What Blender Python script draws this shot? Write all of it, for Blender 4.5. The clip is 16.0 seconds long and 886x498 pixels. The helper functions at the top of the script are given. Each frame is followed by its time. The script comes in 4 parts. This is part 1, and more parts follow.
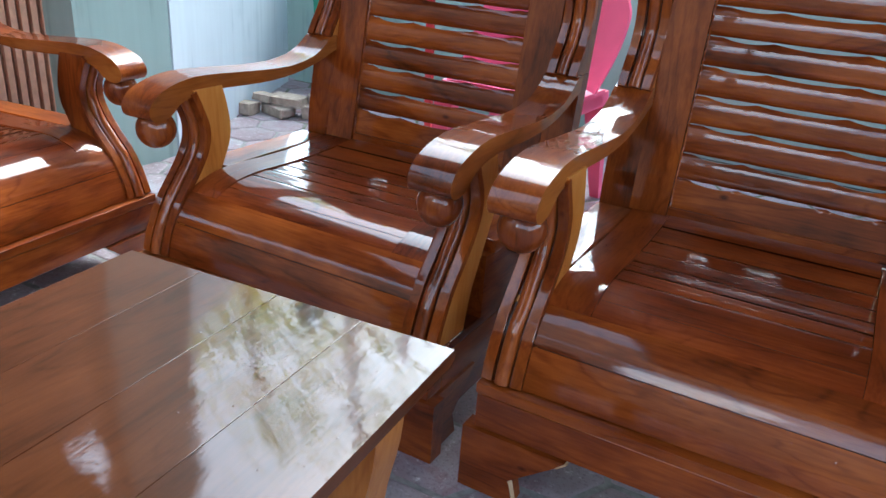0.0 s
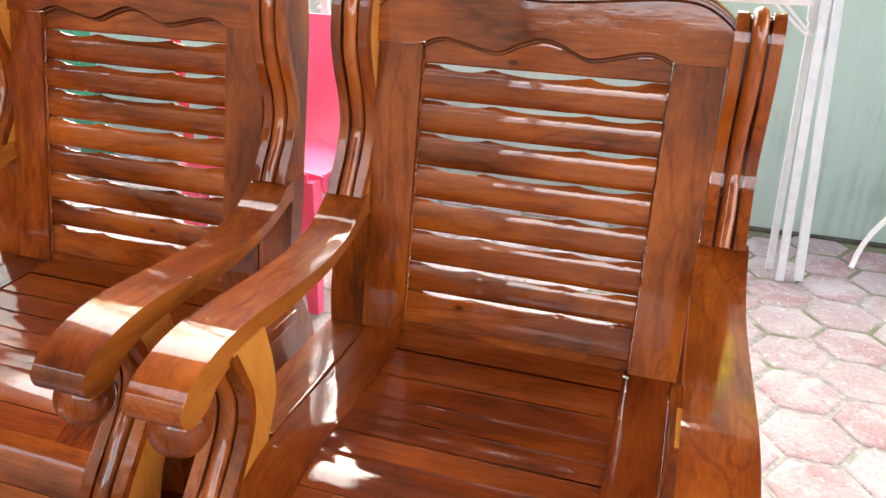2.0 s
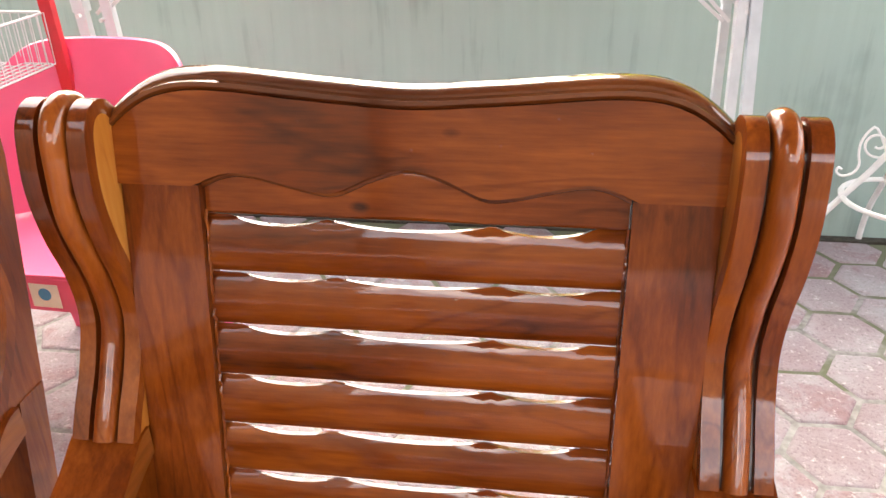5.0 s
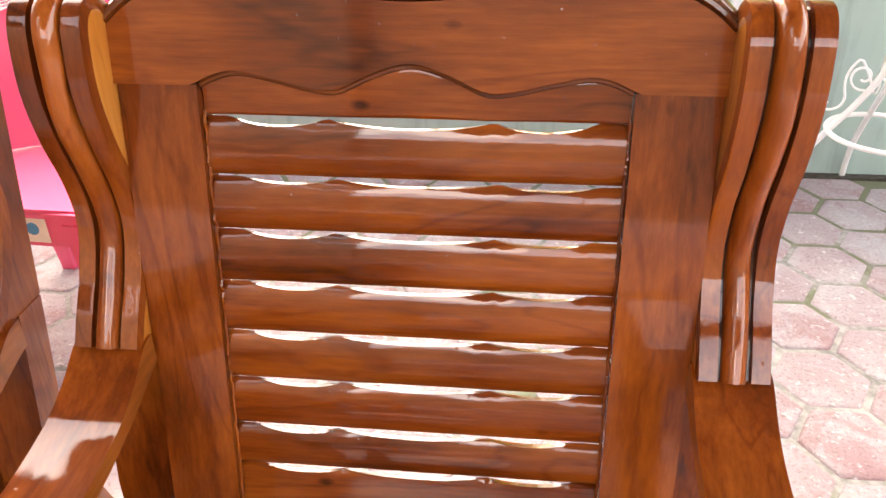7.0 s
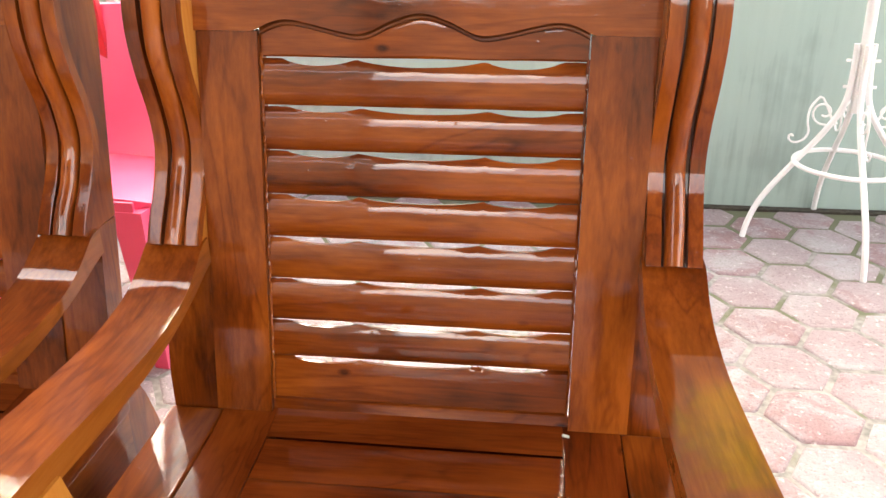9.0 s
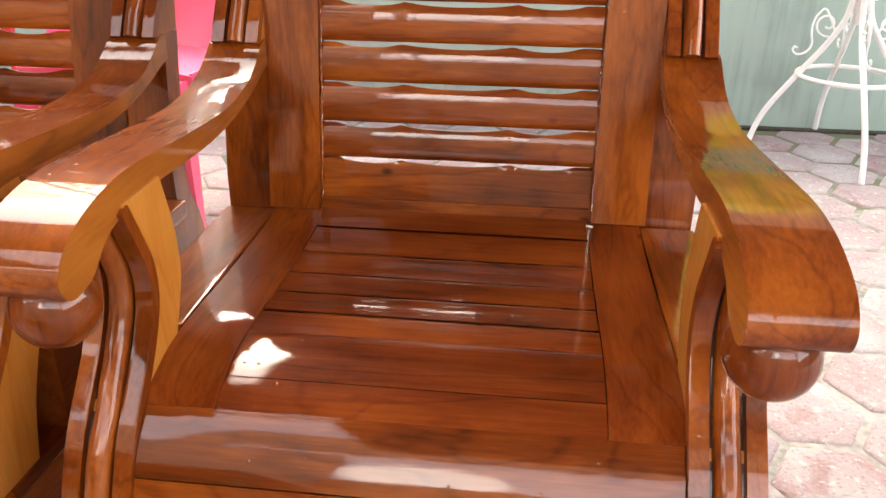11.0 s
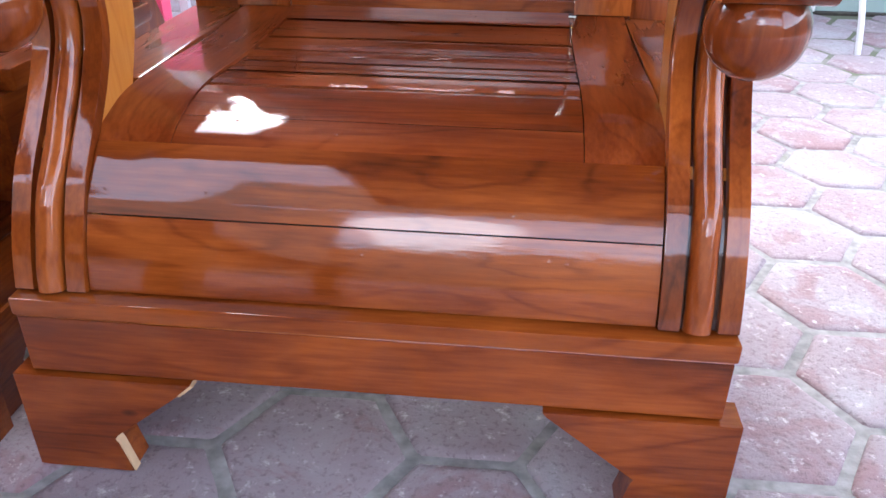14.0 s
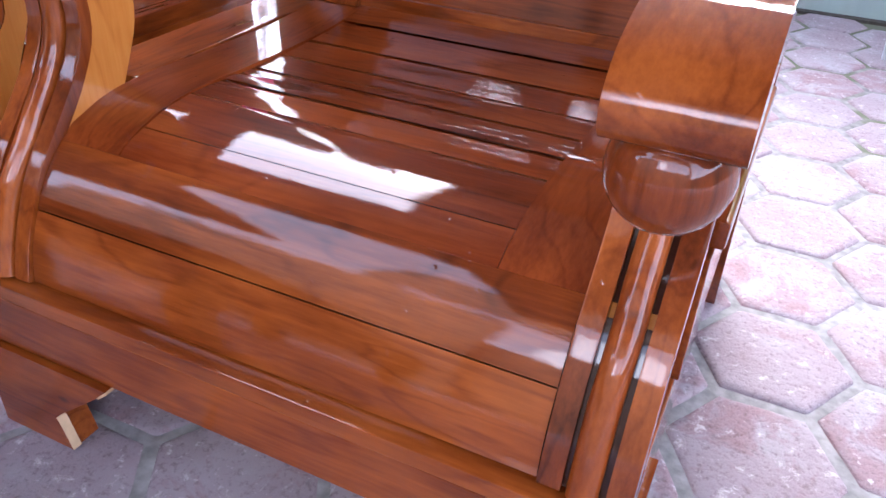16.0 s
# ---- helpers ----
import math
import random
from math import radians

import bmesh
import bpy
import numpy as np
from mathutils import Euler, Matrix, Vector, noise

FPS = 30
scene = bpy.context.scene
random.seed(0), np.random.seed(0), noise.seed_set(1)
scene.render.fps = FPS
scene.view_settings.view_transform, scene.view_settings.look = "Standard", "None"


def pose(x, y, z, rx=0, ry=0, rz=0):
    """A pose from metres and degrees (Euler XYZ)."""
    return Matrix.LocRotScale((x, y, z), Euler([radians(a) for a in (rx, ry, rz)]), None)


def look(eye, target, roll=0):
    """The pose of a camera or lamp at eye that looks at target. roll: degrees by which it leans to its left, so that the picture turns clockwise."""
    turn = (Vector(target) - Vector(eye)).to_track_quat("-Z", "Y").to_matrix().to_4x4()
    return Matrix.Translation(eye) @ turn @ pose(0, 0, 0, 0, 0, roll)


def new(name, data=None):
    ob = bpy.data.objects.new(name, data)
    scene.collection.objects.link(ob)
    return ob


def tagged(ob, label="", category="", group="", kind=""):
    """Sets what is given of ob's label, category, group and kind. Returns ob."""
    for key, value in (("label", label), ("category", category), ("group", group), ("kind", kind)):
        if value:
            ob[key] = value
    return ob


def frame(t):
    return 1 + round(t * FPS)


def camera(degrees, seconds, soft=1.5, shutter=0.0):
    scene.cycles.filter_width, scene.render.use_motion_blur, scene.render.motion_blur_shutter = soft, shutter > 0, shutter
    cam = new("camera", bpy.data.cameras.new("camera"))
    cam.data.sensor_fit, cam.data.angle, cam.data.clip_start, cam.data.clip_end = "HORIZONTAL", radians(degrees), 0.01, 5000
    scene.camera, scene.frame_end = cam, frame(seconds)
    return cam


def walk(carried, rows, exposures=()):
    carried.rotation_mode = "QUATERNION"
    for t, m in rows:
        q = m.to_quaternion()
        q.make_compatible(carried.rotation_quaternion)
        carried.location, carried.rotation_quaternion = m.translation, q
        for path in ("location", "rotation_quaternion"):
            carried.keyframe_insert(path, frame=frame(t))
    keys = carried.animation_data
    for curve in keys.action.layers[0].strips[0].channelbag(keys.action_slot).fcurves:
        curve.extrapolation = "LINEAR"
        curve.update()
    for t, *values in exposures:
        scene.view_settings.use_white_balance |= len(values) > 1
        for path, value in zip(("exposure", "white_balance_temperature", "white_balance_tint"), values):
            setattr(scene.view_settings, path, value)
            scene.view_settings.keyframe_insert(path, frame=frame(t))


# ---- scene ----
cam = camera(59.4, 16.0)
PATH = [
    (0, (0.112, -1.012, 0.942), (-0.756, 0.604, 0.145), 4.0),
    (0.5, (0.144, -0.931, 0.986), (-0.652, 0.739, 0.227), 3.75),
    (1, (0.126, -0.837, 1.023), (-0.51, 0.913, 0.294), 3.5),
    (1.5, (0.139, -0.767, 1.06), (-0.338, 1.029, 0.317), 2.9),
    (2, (0.237, -0.635, 1.102), (-0.305, 1.122, 0.315), 1.85),
    (2.5, (0.313, -0.504, 1.154), (-0.336, 1.233, 0.407), 1.5),
    (3, (0.281, -0.369, 1.19), (-0.296, 1.412, 0.486), 0.15),
    (3.2, (0.265, -0.312, 1.194), (-0.249, 1.495, 0.509), 0.1),
    (5.3, (0.117, -0.008, 1.187), (-0.118, 1.744, 0.252), -0.9),
    (5.5, (0.121, -0.008, 1.179), (-0.134, 1.74, 0.242), -1.3),
    (6, (0.115, -0.016, 1.17), (-0.134, 1.719, 0.206), -1.4),
    (6.5, (0.108, -0.027, 1.158), (-0.111, 1.694, 0.162), -1.1),
    (7, (0.105, -0.046, 1.139), (-0.082, 1.67, 0.128), -0.8),
    (7.5, (0.117, -0.077, 1.124), (-0.046, 1.653, 0.134), -0.0),
    (8, (0.135, -0.146, 1.113), (-0.078, 1.607, 0.175), -0.7),
    (8.2, (0.144, -0.189, 1.101), (-0.097, 1.578, 0.196), -0.9),
    (10.3, (0.108, -0.469, 0.939), (-0.012, 1.362, 0.142), 1.0),
    (10.5, (0.105, -0.495, 0.913), (-0.047, 1.327, 0.103), 1.0),
    (11, (0.104, -0.531, 0.851), (-0.092, 1.264, -0.008), 0.6),
    (11.5, (0.093, -0.566, 0.824), (-0.077, 1.233, -0.034), 0.8),
    (12, (0.1, -0.577, 0.781), (-0.098, 1.224, -0.066), 0.8),
    (12.5, (0.115, -0.579, 0.737), (-0.112, 1.197, -0.153), 0.4),
    (13, (0.128, -0.572, 0.691), (-0.116, 1.182, -0.236), -0.5),
    (13.5, (0.132, -0.58, 0.649), (-0.059, 1.172, -0.296), -0.7),
    (14, (0.138, -0.59, 0.637), (-0.036, 1.145, -0.343), 0.5),
    (14.5, (0.184, -0.559, 0.638), (-0.06, 1.149, -0.373), 0.8),
    (15, (0.268, -0.5, 0.658), (-0.115, 1.164, -0.384), 2.3),
    (15.5, (0.336, -0.466, 0.692), (-0.193, 1.14, -0.377), 3.1),
    (16, (0.375, -0.39, 0.702), (-0.319, 1.136, -0.388), 2.5),
]
# exposure and white balance drift of the phone
EXPO = [
    (0.0, 2.94, 5500, 1),
    (0.7, 3.3, 6450, 2),
    (1.1, 3.77, 7300, 10),
    (1.5, 3.76, 7500, 10),
    (2.0, 3.86, 7500, 10),
    (2.5, 3.81, 7450, 8),
    (3.0, 3.06, 7300, 3),
    (3.8, 3.26, 7350, 3),
    (5.5, 3.68, 8000, 16),
    (8.0, 3.9, 8150, 13),
    (11.0, 3.85, 8100, 11),
    (11.5, 3.92, 8150, 13),
    (12.0, 4.0, 7900, 15),
    (12.4, 4.03, 7100, 12),
    (13.0, 3.95, 6150, 11),
    (14.5, 3.9, 5900, 17),
    (16.0, 3.85, 5800, 21),
]
walk(cam, [(t, look(eye, target, roll)) for t, eye, target, roll in PATH], EXPO)

# ---- light ----
world = bpy.data.worlds.new("sky")
scene.world = world
world.use_nodes = True
wn, wl = world.node_tree.nodes, world.node_tree.links
wn.clear()
sky = wn.new("ShaderNodeTexSky")
sky.sky_type = "NISHITA"
sky.sun_disc = False
sky.sun_elevation, sky.sun_rotation = radians(50), radians(352)
sky.dust_density, sky.air_density = 3.2, 1.0
haze = wn.new("ShaderNodeHueSaturation")
haze.inputs["Saturation"].default_value = 0.5
bg = wn.new("ShaderNodeBackground")
bg.inputs["Strength"].default_value = 0.15
wo = wn.new("ShaderNodeOutputWorld")
wl.new(sky.outputs[0], haze.inputs["Color"])
wl.new(haze.outputs[0], bg.inputs[0])
wl.new(bg.outputs[0], wo.inputs[0])
# stands in for a bright strip of sky ahead, apart from the sky's sun
sky_strip_data = bpy.data.lights.new("sky_strip_lamp", "SUN")
sky_strip_data.energy, sky_strip_data.angle, sky_strip_data.color = 0.02, radians(12), (1.0, 0.97, 0.93)
sky_strip_lamp = new("sky_strip_lamp", sky_strip_data)
sky_strip_lamp.matrix_world = look((-0.55, -5.0, 2.6), (0.0, 0.0, 0.0))


# ---- materials ----
def nodes_of(name):
    m = bpy.data.materials.new(name)
    m.use_nodes = True
    nt = m.node_tree
    return m, nt.nodes, nt.links, nt.nodes["Principled BSDF"]


def ramp(nodes, stops):
    r = nodes.new("ShaderNodeValToRGB")
    el = r.color_ramp.elements
    while len(el) < len(stops):
        el.new(0.5)
    for e, (p, c) in zip(el, stops):
        e.position, e.color = p, (*c, 1)
    return r


def wood(name, axis, dark=(0.019, 0.0033, 0.0008), mid=(0.158, 0.0290, 0.0038), light=(0.345, 0.084, 0.0112), ior=1.5, gloss=1.0, coat_rough=0.016):
    """Varnished teak with the grain along one axis of the object."""
    m, n, l, b = nodes_of(name)
    tc, oi = n.new("ShaderNodeTexCoord"), n.new("ShaderNodeObjectInfo")
    off = n.new("ShaderNodeVectorMath")
    off.operation = "MULTIPLY_ADD"
    comb = n.new("ShaderNodeCombineXYZ")
    for i in range(3):
        l.new(oi.outputs["Random"], comb.inputs[i])
    l.new(comb.outputs[0], off.inputs[0])
    off.inputs[1].default_value = (7.3, 5.1, 3.7)
    l.new(tc.outputs["Object"], off.inputs[2])
    mp = n.new("ShaderNodeMapping")
    s = [1.0, 1.0, 1.0]
    s[axis] = 0.2
    mp.inputs["Scale"].default_value = s
    l.new(off.outputs[0], mp.inputs[0])
    # cathedral figure
    fig = n.new("ShaderNodeTexNoise")
    fig.inputs["Scale"].default_value, fig.inputs["Detail"].default_value, fig.inputs["Distortion"].default_value = 10, 3, 0.8
    l.new(mp.outputs[0], fig.inputs["Vector"])
    wave = n.new("ShaderNodeMath")
    wave.operation = "SINE"
    mul = n.new("ShaderNodeMath")
    mul.operation = "MULTIPLY"
    mul.inputs[1].default_value = 42
    l.new(fig.outputs["Fac"], mul.inputs[0])
    l.new(mul.outputs[0], wave.inputs[0])
    # fine pores
    fine = n.new("ShaderNodeTexNoise")
    fine.inputs["Scale"].default_value, fine.inputs["Detail"].default_value, fine.inputs["Roughness"].default_value = 210, 5, 0.65
    mpf = n.new("ShaderNodeMapping")
    sf = [1.0, 1.0, 1.0]
    sf[axis] = 0.07
    mpf.inputs["Scale"].default_value = sf
    l.new(off.outputs[0], mpf.inputs[0])
    l.new(mpf.outputs[0], fine.inputs["Vector"])
    # broad uneven stain
    big = n.new("ShaderNodeTexNoise")
    big.inputs["Scale"].default_value, big.inputs["Detail"].default_value = 8, 4
    mp2 = n.new("ShaderNodeMapping")
    s2 = [1.0, 1.0, 1.0]
    s2[axis] = 0.45
    mp2.inputs["Scale"].default_value = s2
    l.new(off.outputs[0], mp2.inputs[0])
    l.new(mp2.outputs[0], big.inputs["Vector"])
    a = n.new("ShaderNodeMath")
    a.operation = "MULTIPLY_ADD"
    a.inputs[1].default_value = -0.055
    half = n.new("ShaderNodeMath")
    half.operation = "MULTIPLY_ADD"
    half.inputs[1].default_value, half.inputs[2].default_value = 0.5, 0.5
    line = n.new("ShaderNodeMath")
    line.operation = "POWER"
    line.inputs[1].default_value = 7
    l.new(wave.outputs[0], half.inputs[0])
    l.new(half.outputs[0], line.inputs[0])
    soft = n.new("ShaderNodeMath")
    soft.operation = "MULTIPLY_ADD"
    soft.inputs[1].default_value, soft.inputs[2].default_value = 0.66, 0.185
    l.new(big.outputs["Fac"], soft.inputs[0])
    l.new(line.outputs[0], a.inputs[0])
    l.new(soft.outputs[0], a.inputs[2])
    c = n.new("ShaderNodeMath")
    c.operation = "MULTIPLY_ADD"
    c.inputs[1].default_value = 0.20
    l.new(fine.outputs["Fac"], c.inputs[0])
    l.new(a.outputs[0], c.inputs[2])
    # long dark streaks and a few small knots
    mp3 = n.new("ShaderNodeMapping")
    s3 = [1.0, 1.0, 1.0]
    s3[axis] = 0.06
    mp3.inputs["Scale"].default_value = s3
    l.new(off.outputs[0], mp3.inputs[0])
    streak = n.new("ShaderNodeTexNoise")
    streak.inputs["Scale"].default_value, streak.inputs["Detail"].default_value, streak.inputs["Distortion"].default_value = 55, 4, 0.2
    l.new(mp3.outputs[0], streak.inputs["Vector"])
    mp4 = n.new("ShaderNodeMapping")
    s4 = [9.0, 9.0, 9.0]
    s4[axis] = 5.0
    mp4.inputs["Scale"].default_value = s4
    l.new(off.outputs[0], mp4.inputs[0])
    knot = n.new("ShaderNodeTexVoronoi")
    knot.inputs["Scale"].default_value = 1.0
    l.new(mp4.outputs[0], knot.inputs["Vector"])
    kr = n.new("ShaderNodeMapRange")
    kr.inputs["From Min"].default_value, kr.inputs["From Max"].default_value = 0.02, 0.06
    kr.inputs["To Min"].default_value, kr.inputs["To Max"].default_value = -0.16, 0.0
    l.new(knot.outputs["Distance"], kr.inputs["Value"])
    st = n.new("ShaderNodeMath")
    st.operation = "MULTIPLY_ADD"
    st.inputs[1].default_value = 0.12
    l.new(streak.outputs["Fac"], st.inputs[0])
    l.new(kr.outputs[0], st.inputs[2])
    cs = n.new("ShaderNodeMath")
    cs.operation = "ADD"
    l.new(c.outputs[0], cs.inputs[0])
    l.new(st.outputs[0], cs.inputs[1])
    r = ramp(n, [(0.45, dark), (0.63, mid), (0.83, light)])
    l.new(cs.outputs[0], r.inputs[0])
    hsv = n.new("ShaderNodeHueSaturation")
    vr = n.new("ShaderNodeMath")
    vr.operation = "MULTIPLY_ADD"
    vr.inputs[1].default_value, vr.inputs[2].default_value = 0.16, 0.92
    l.new(oi.outputs["Random"], vr.inputs[0])
    l.new(vr.outputs[0], hsv.inputs["Value"])
    l.new(r.outputs[0], hsv.inputs["Color"])
    l.new(hsv.outputs[0], b.inputs["Base Color"])
    b.inputs["Roughness"].default_value = 0.42
    b.inputs["Coat Weight"].default_value = gloss
    b.inputs["Coat Roughness"].default_value = coat_rough
    b.inputs["Coat IOR"].default_value = ior
    b.inputs["Specular IOR Level"].default_value = 0.05
    # brushed varnish: shallow waves and specks
    vw = n.new("ShaderNodeTexNoise")
    vw.inputs["Scale"].default_value, vw.inputs["Detail"].default_value = 22, 3
    l.new(mp2.outputs[0], vw.inputs["Vector"])
    ad = n.new("ShaderNodeMath")
    ad.operation = "MULTIPLY_ADD"
    ad.inputs[1].default_value = 0.12
    l.new(fine.outputs["Fac"], ad.inputs[0])
    l.new(vw.outputs["Fac"], ad.inputs[2])
    nib = n.new("ShaderNodeTexVoronoi")
    nib.inputs["Scale"].default_value = 48
    l.new(off.outputs[0], nib.inputs["Vector"])
    nr = n.new("ShaderNodeMapRange")
    nr.inputs["From Min"].default_value, nr.inputs["From Max"].default_value = 0.0, 0.10
    nr.inputs["To Min"].default_value, nr.inputs["To Max"].default_value = 0.8, 0.0
    l.new(nib.outputs["Distance"], nr.inputs["Value"])
    adn = n.new("ShaderNodeMath")
    l.new(ad.outputs[0], adn.inputs[0])
    l.new(nr.outputs[0], adn.inputs[1])
    bump = n.new("ShaderNodeBump")
    bump.inputs["Strength"].default_value, bump.inputs["Distance"].default_value = 0.24, 0.002
    l.new(adn.outputs[0], bump.inputs["Height"])
    l.new(bump.outputs[0], b.inputs["Coat Normal"])
    bump2 = n.new("ShaderNodeBump")
    bump2.inputs["Strength"].default_value, bump2.inputs["Distance"].default_value = 0.3, 0.001
    l.new(fine.outputs["Fac"], bump2.inputs["Height"])
    l.new(bump2.outputs[0], b.inputs["Normal"])
    return m


WX, WY, WZ = wood("teak_x", 0), wood("teak_y", 1), wood("teak_z", 2)
PALE = wood("teak_pale", 2, (0.30, 0.085, 0.012), (0.50, 0.175, 0.028), (0.62, 0.27, 0.06))
# redder seat teak, darkened: shade and dark reflections are put into its colour
WSEAT_SHADED = wood("teak_seat_shaded_x", 0, (0.014, 0.0022, 0.0007), (0.136, 0.0215, 0.0036), (0.27, 0.057, 0.0095))
WSEAT_SHADED_Y = wood("teak_seat_shaded_y", 1, (0.014, 0.0022, 0.0007), (0.136, 0.0215, 0.0036), (0.27, 0.057, 0.0095))
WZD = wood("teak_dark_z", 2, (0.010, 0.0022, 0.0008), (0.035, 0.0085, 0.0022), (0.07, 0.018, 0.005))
HONEY = wood("teak_honey", 1, (0.10, 0.024, 0.0045), (0.27, 0.071, 0.0105), (0.42, 0.14, 0.024))
WZM = wood("teak_round_z", 2, (0.035, 0.0070, 0.0014), (0.205, 0.041, 0.0060), (0.38, 0.098, 0.0150))
WXD = wood("teak_dark_x", 0, (0.04, 0.008, 0.002), (0.11, 0.026, 0.006), (0.2, 0.055, 0.012))
DX = wood("dark_teak", 1, (0.035, 0.010, 0.003), (0.09, 0.026, 0.008), (0.14, 0.042, 0.012), 1.47, 1.0, 0.02)


def plain(name, col, rough=0.5, metal=0.0, var=0.15, scale=30, bump=0.0, coat=0.0):
    m, n, l, b = nodes_of(name)
    tc = n.new("ShaderNodeTexCoord")
    t1, t2 = n.new("ShaderNodeTexNoise"), n.new("ShaderNodeTexNoise")
    t1.inputs["Scale"].default_value, t1.inputs["Detail"].default_value = scale, 5
    t2.inputs["Scale"].default_value, t2.inputs["Detail"].default_value = scale / 8, 3
    l.new(tc.outputs["Object"], t1.inputs["Vector"])
    l.new(tc.outputs["Object"], t2.inputs["Vector"])
    mx = n.new("ShaderNodeMath")
    mx.operation = "ADD"
    l.new(t1.outputs["Fac"], mx.inputs[0])
    l.new(t2.outputs["Fac"], mx.inputs[1])
    lo, hi = [c * (1 - var) for c in col], [min(1, c * (1 + var)) for c in col]
    r = ramp(n, [(0.35, lo), (0.65, hi)])
    hf = n.new("ShaderNodeMath")
    hf.operation = "MULTIPLY"
    hf.inputs[1].default_value = 0.5
    l.new(mx.outputs[0], hf.inputs[0])
    l.new(hf.outputs[0], r.inputs[0])
    l.new(r.outputs[0], b.inputs["Base Color"])
    b.inputs["Roughness"].default_value, b.inputs["Metallic"].default_value = rough, metal
    b.inputs["Coat Weight"].default_value = coat
    if bump:
        bp = n.new("ShaderNodeBump")
        bp.inputs["Strength"].default_value, bp.inputs["Distance"].default_value = 0.6, bump
        l.new(mx.outputs[0], bp.inputs["Height"])
        l.new(bp.outputs[0], b.inputs["Normal"])
    return m


def paver_material():
    """Pink-tinted cast concrete: pale worn skin, red blotches, white specks, pits."""
    m, n, l, b = nodes_of("paver")
    oi, geo = n.new("ShaderNodeObjectInfo"), n.new("ShaderNodeNewGeometry")
    off = n.new("ShaderNodeVectorMath")
    off.operation = "MULTIPLY_ADD"
    cx = n.new("ShaderNodeCombineXYZ")
    l.new(oi.outputs["Random"], cx.inputs[0])
    l.new(geo.outputs["Random Per Island"], cx.inputs[1])
    l.new(cx.outputs[0], off.inputs[0])
    off.inputs[1].default_value = (9, 9, 0)
    l.new(geo.outputs["Position"], off.inputs[2])

    def noise(scale, detail, rough, dist=0.0):
        t = n.new("ShaderNodeTexNoise")
        t.inputs["Scale"].default_value, t.inputs["Detail"].default_value, t.inputs["Roughness"].default_value, t.inputs["Distortion"].default_value = scale, detail, rough, dist
        l.new(off.outputs[0], t.inputs["Vector"])
        return t

    def mixed(fac, a, c, mode="MIX"):
        x = n.new("ShaderNodeMixRGB")
        x.blend_type = mode
        for k, v in enumerate((fac, a, c)):
            if isinstance(v, (int, float)):
                x.inputs[k].default_value = v
            elif isinstance(v, tuple):
                x.inputs[k].default_value = (*v, 1)
            else:
                l.new(v, x.inputs[k])
        return x.outputs[0]
    pale, blot, fine, speck = noise(5, 4, 0.6), noise(9, 9, 0.68, 0.5), noise(120, 5, 0.7), noise(45, 7, 0.75)
    r1 = ramp(n, [(0.34, (0.262, 0.20, 0.215)), (0.5, (0.295, 0.244, 0.260)), (0.64, (0.333, 0.312, 0.328))])
    l.new(pale.outputs["Fac"], r1.inputs[0])
    sh = n.new("ShaderNodeMath")
    sh.operation = "MULTIPLY_ADD"
    sh.inputs[1].default_value, sh.inputs[2].default_value = 0.24, -0.125
    l.new(oi.outputs["Random"], sh.inputs[0])
    bl = n.new("ShaderNodeMath")
    bl.operation = "ADD"
    l.new(sh.outputs[0], bl.inputs[0])
    l.new(blot.outputs["Fac"], bl.inputs[1])
    r2 = ramp(n, [(0.55, (0, 0, 0)), (0.62, (0.55, 0.55, 0.55)), (0.72, (0.9, 0.9, 0.9))])
    l.new(bl.outputs[0], r2.inputs[0])
    c1 = mixed(r2.outputs[0], r1.outputs[0], (0.235, 0.135, 0.145))
    r3 = ramp(n, [(0.57, (0, 0, 0)), (0.68, (0.75, 0.75, 0.75))])
    l.new(speck.outputs["Fac"], r3.inputs[0])
    c2 = mixed(r3.outputs[0], c1, (0.66, 0.62, 0.62))
    r4 = ramp(n, [(0.32, (0.62, 0.59, 0.59)), (0.48, (1, 1, 1))])
    l.new(fine.outputs["Fac"], r4.inputs[0])
    l.new(mixed(1.0, c2, r4.outputs[0], "MULTIPLY"), b.inputs["Base Color"])
    b.inputs["Roughness"].default_value = 0.75
    hs = n.new("ShaderNodeMath")
    hs.operation = "ADD"
    l.new(fine.outputs["Fac"], hs.inputs[0])
    l.new(blot.outputs["Fac"], hs.inputs[1])
    bp = n.new("ShaderNodeBump")
    bp.inputs["Strength"].default_value, bp.inputs["Distance"].default_value = 0.7, 0.005
    l.new(hs.outputs[0], bp.inputs["Height"])
    l.new(bp.outputs[0], b.inputs["Normal"])
    return m


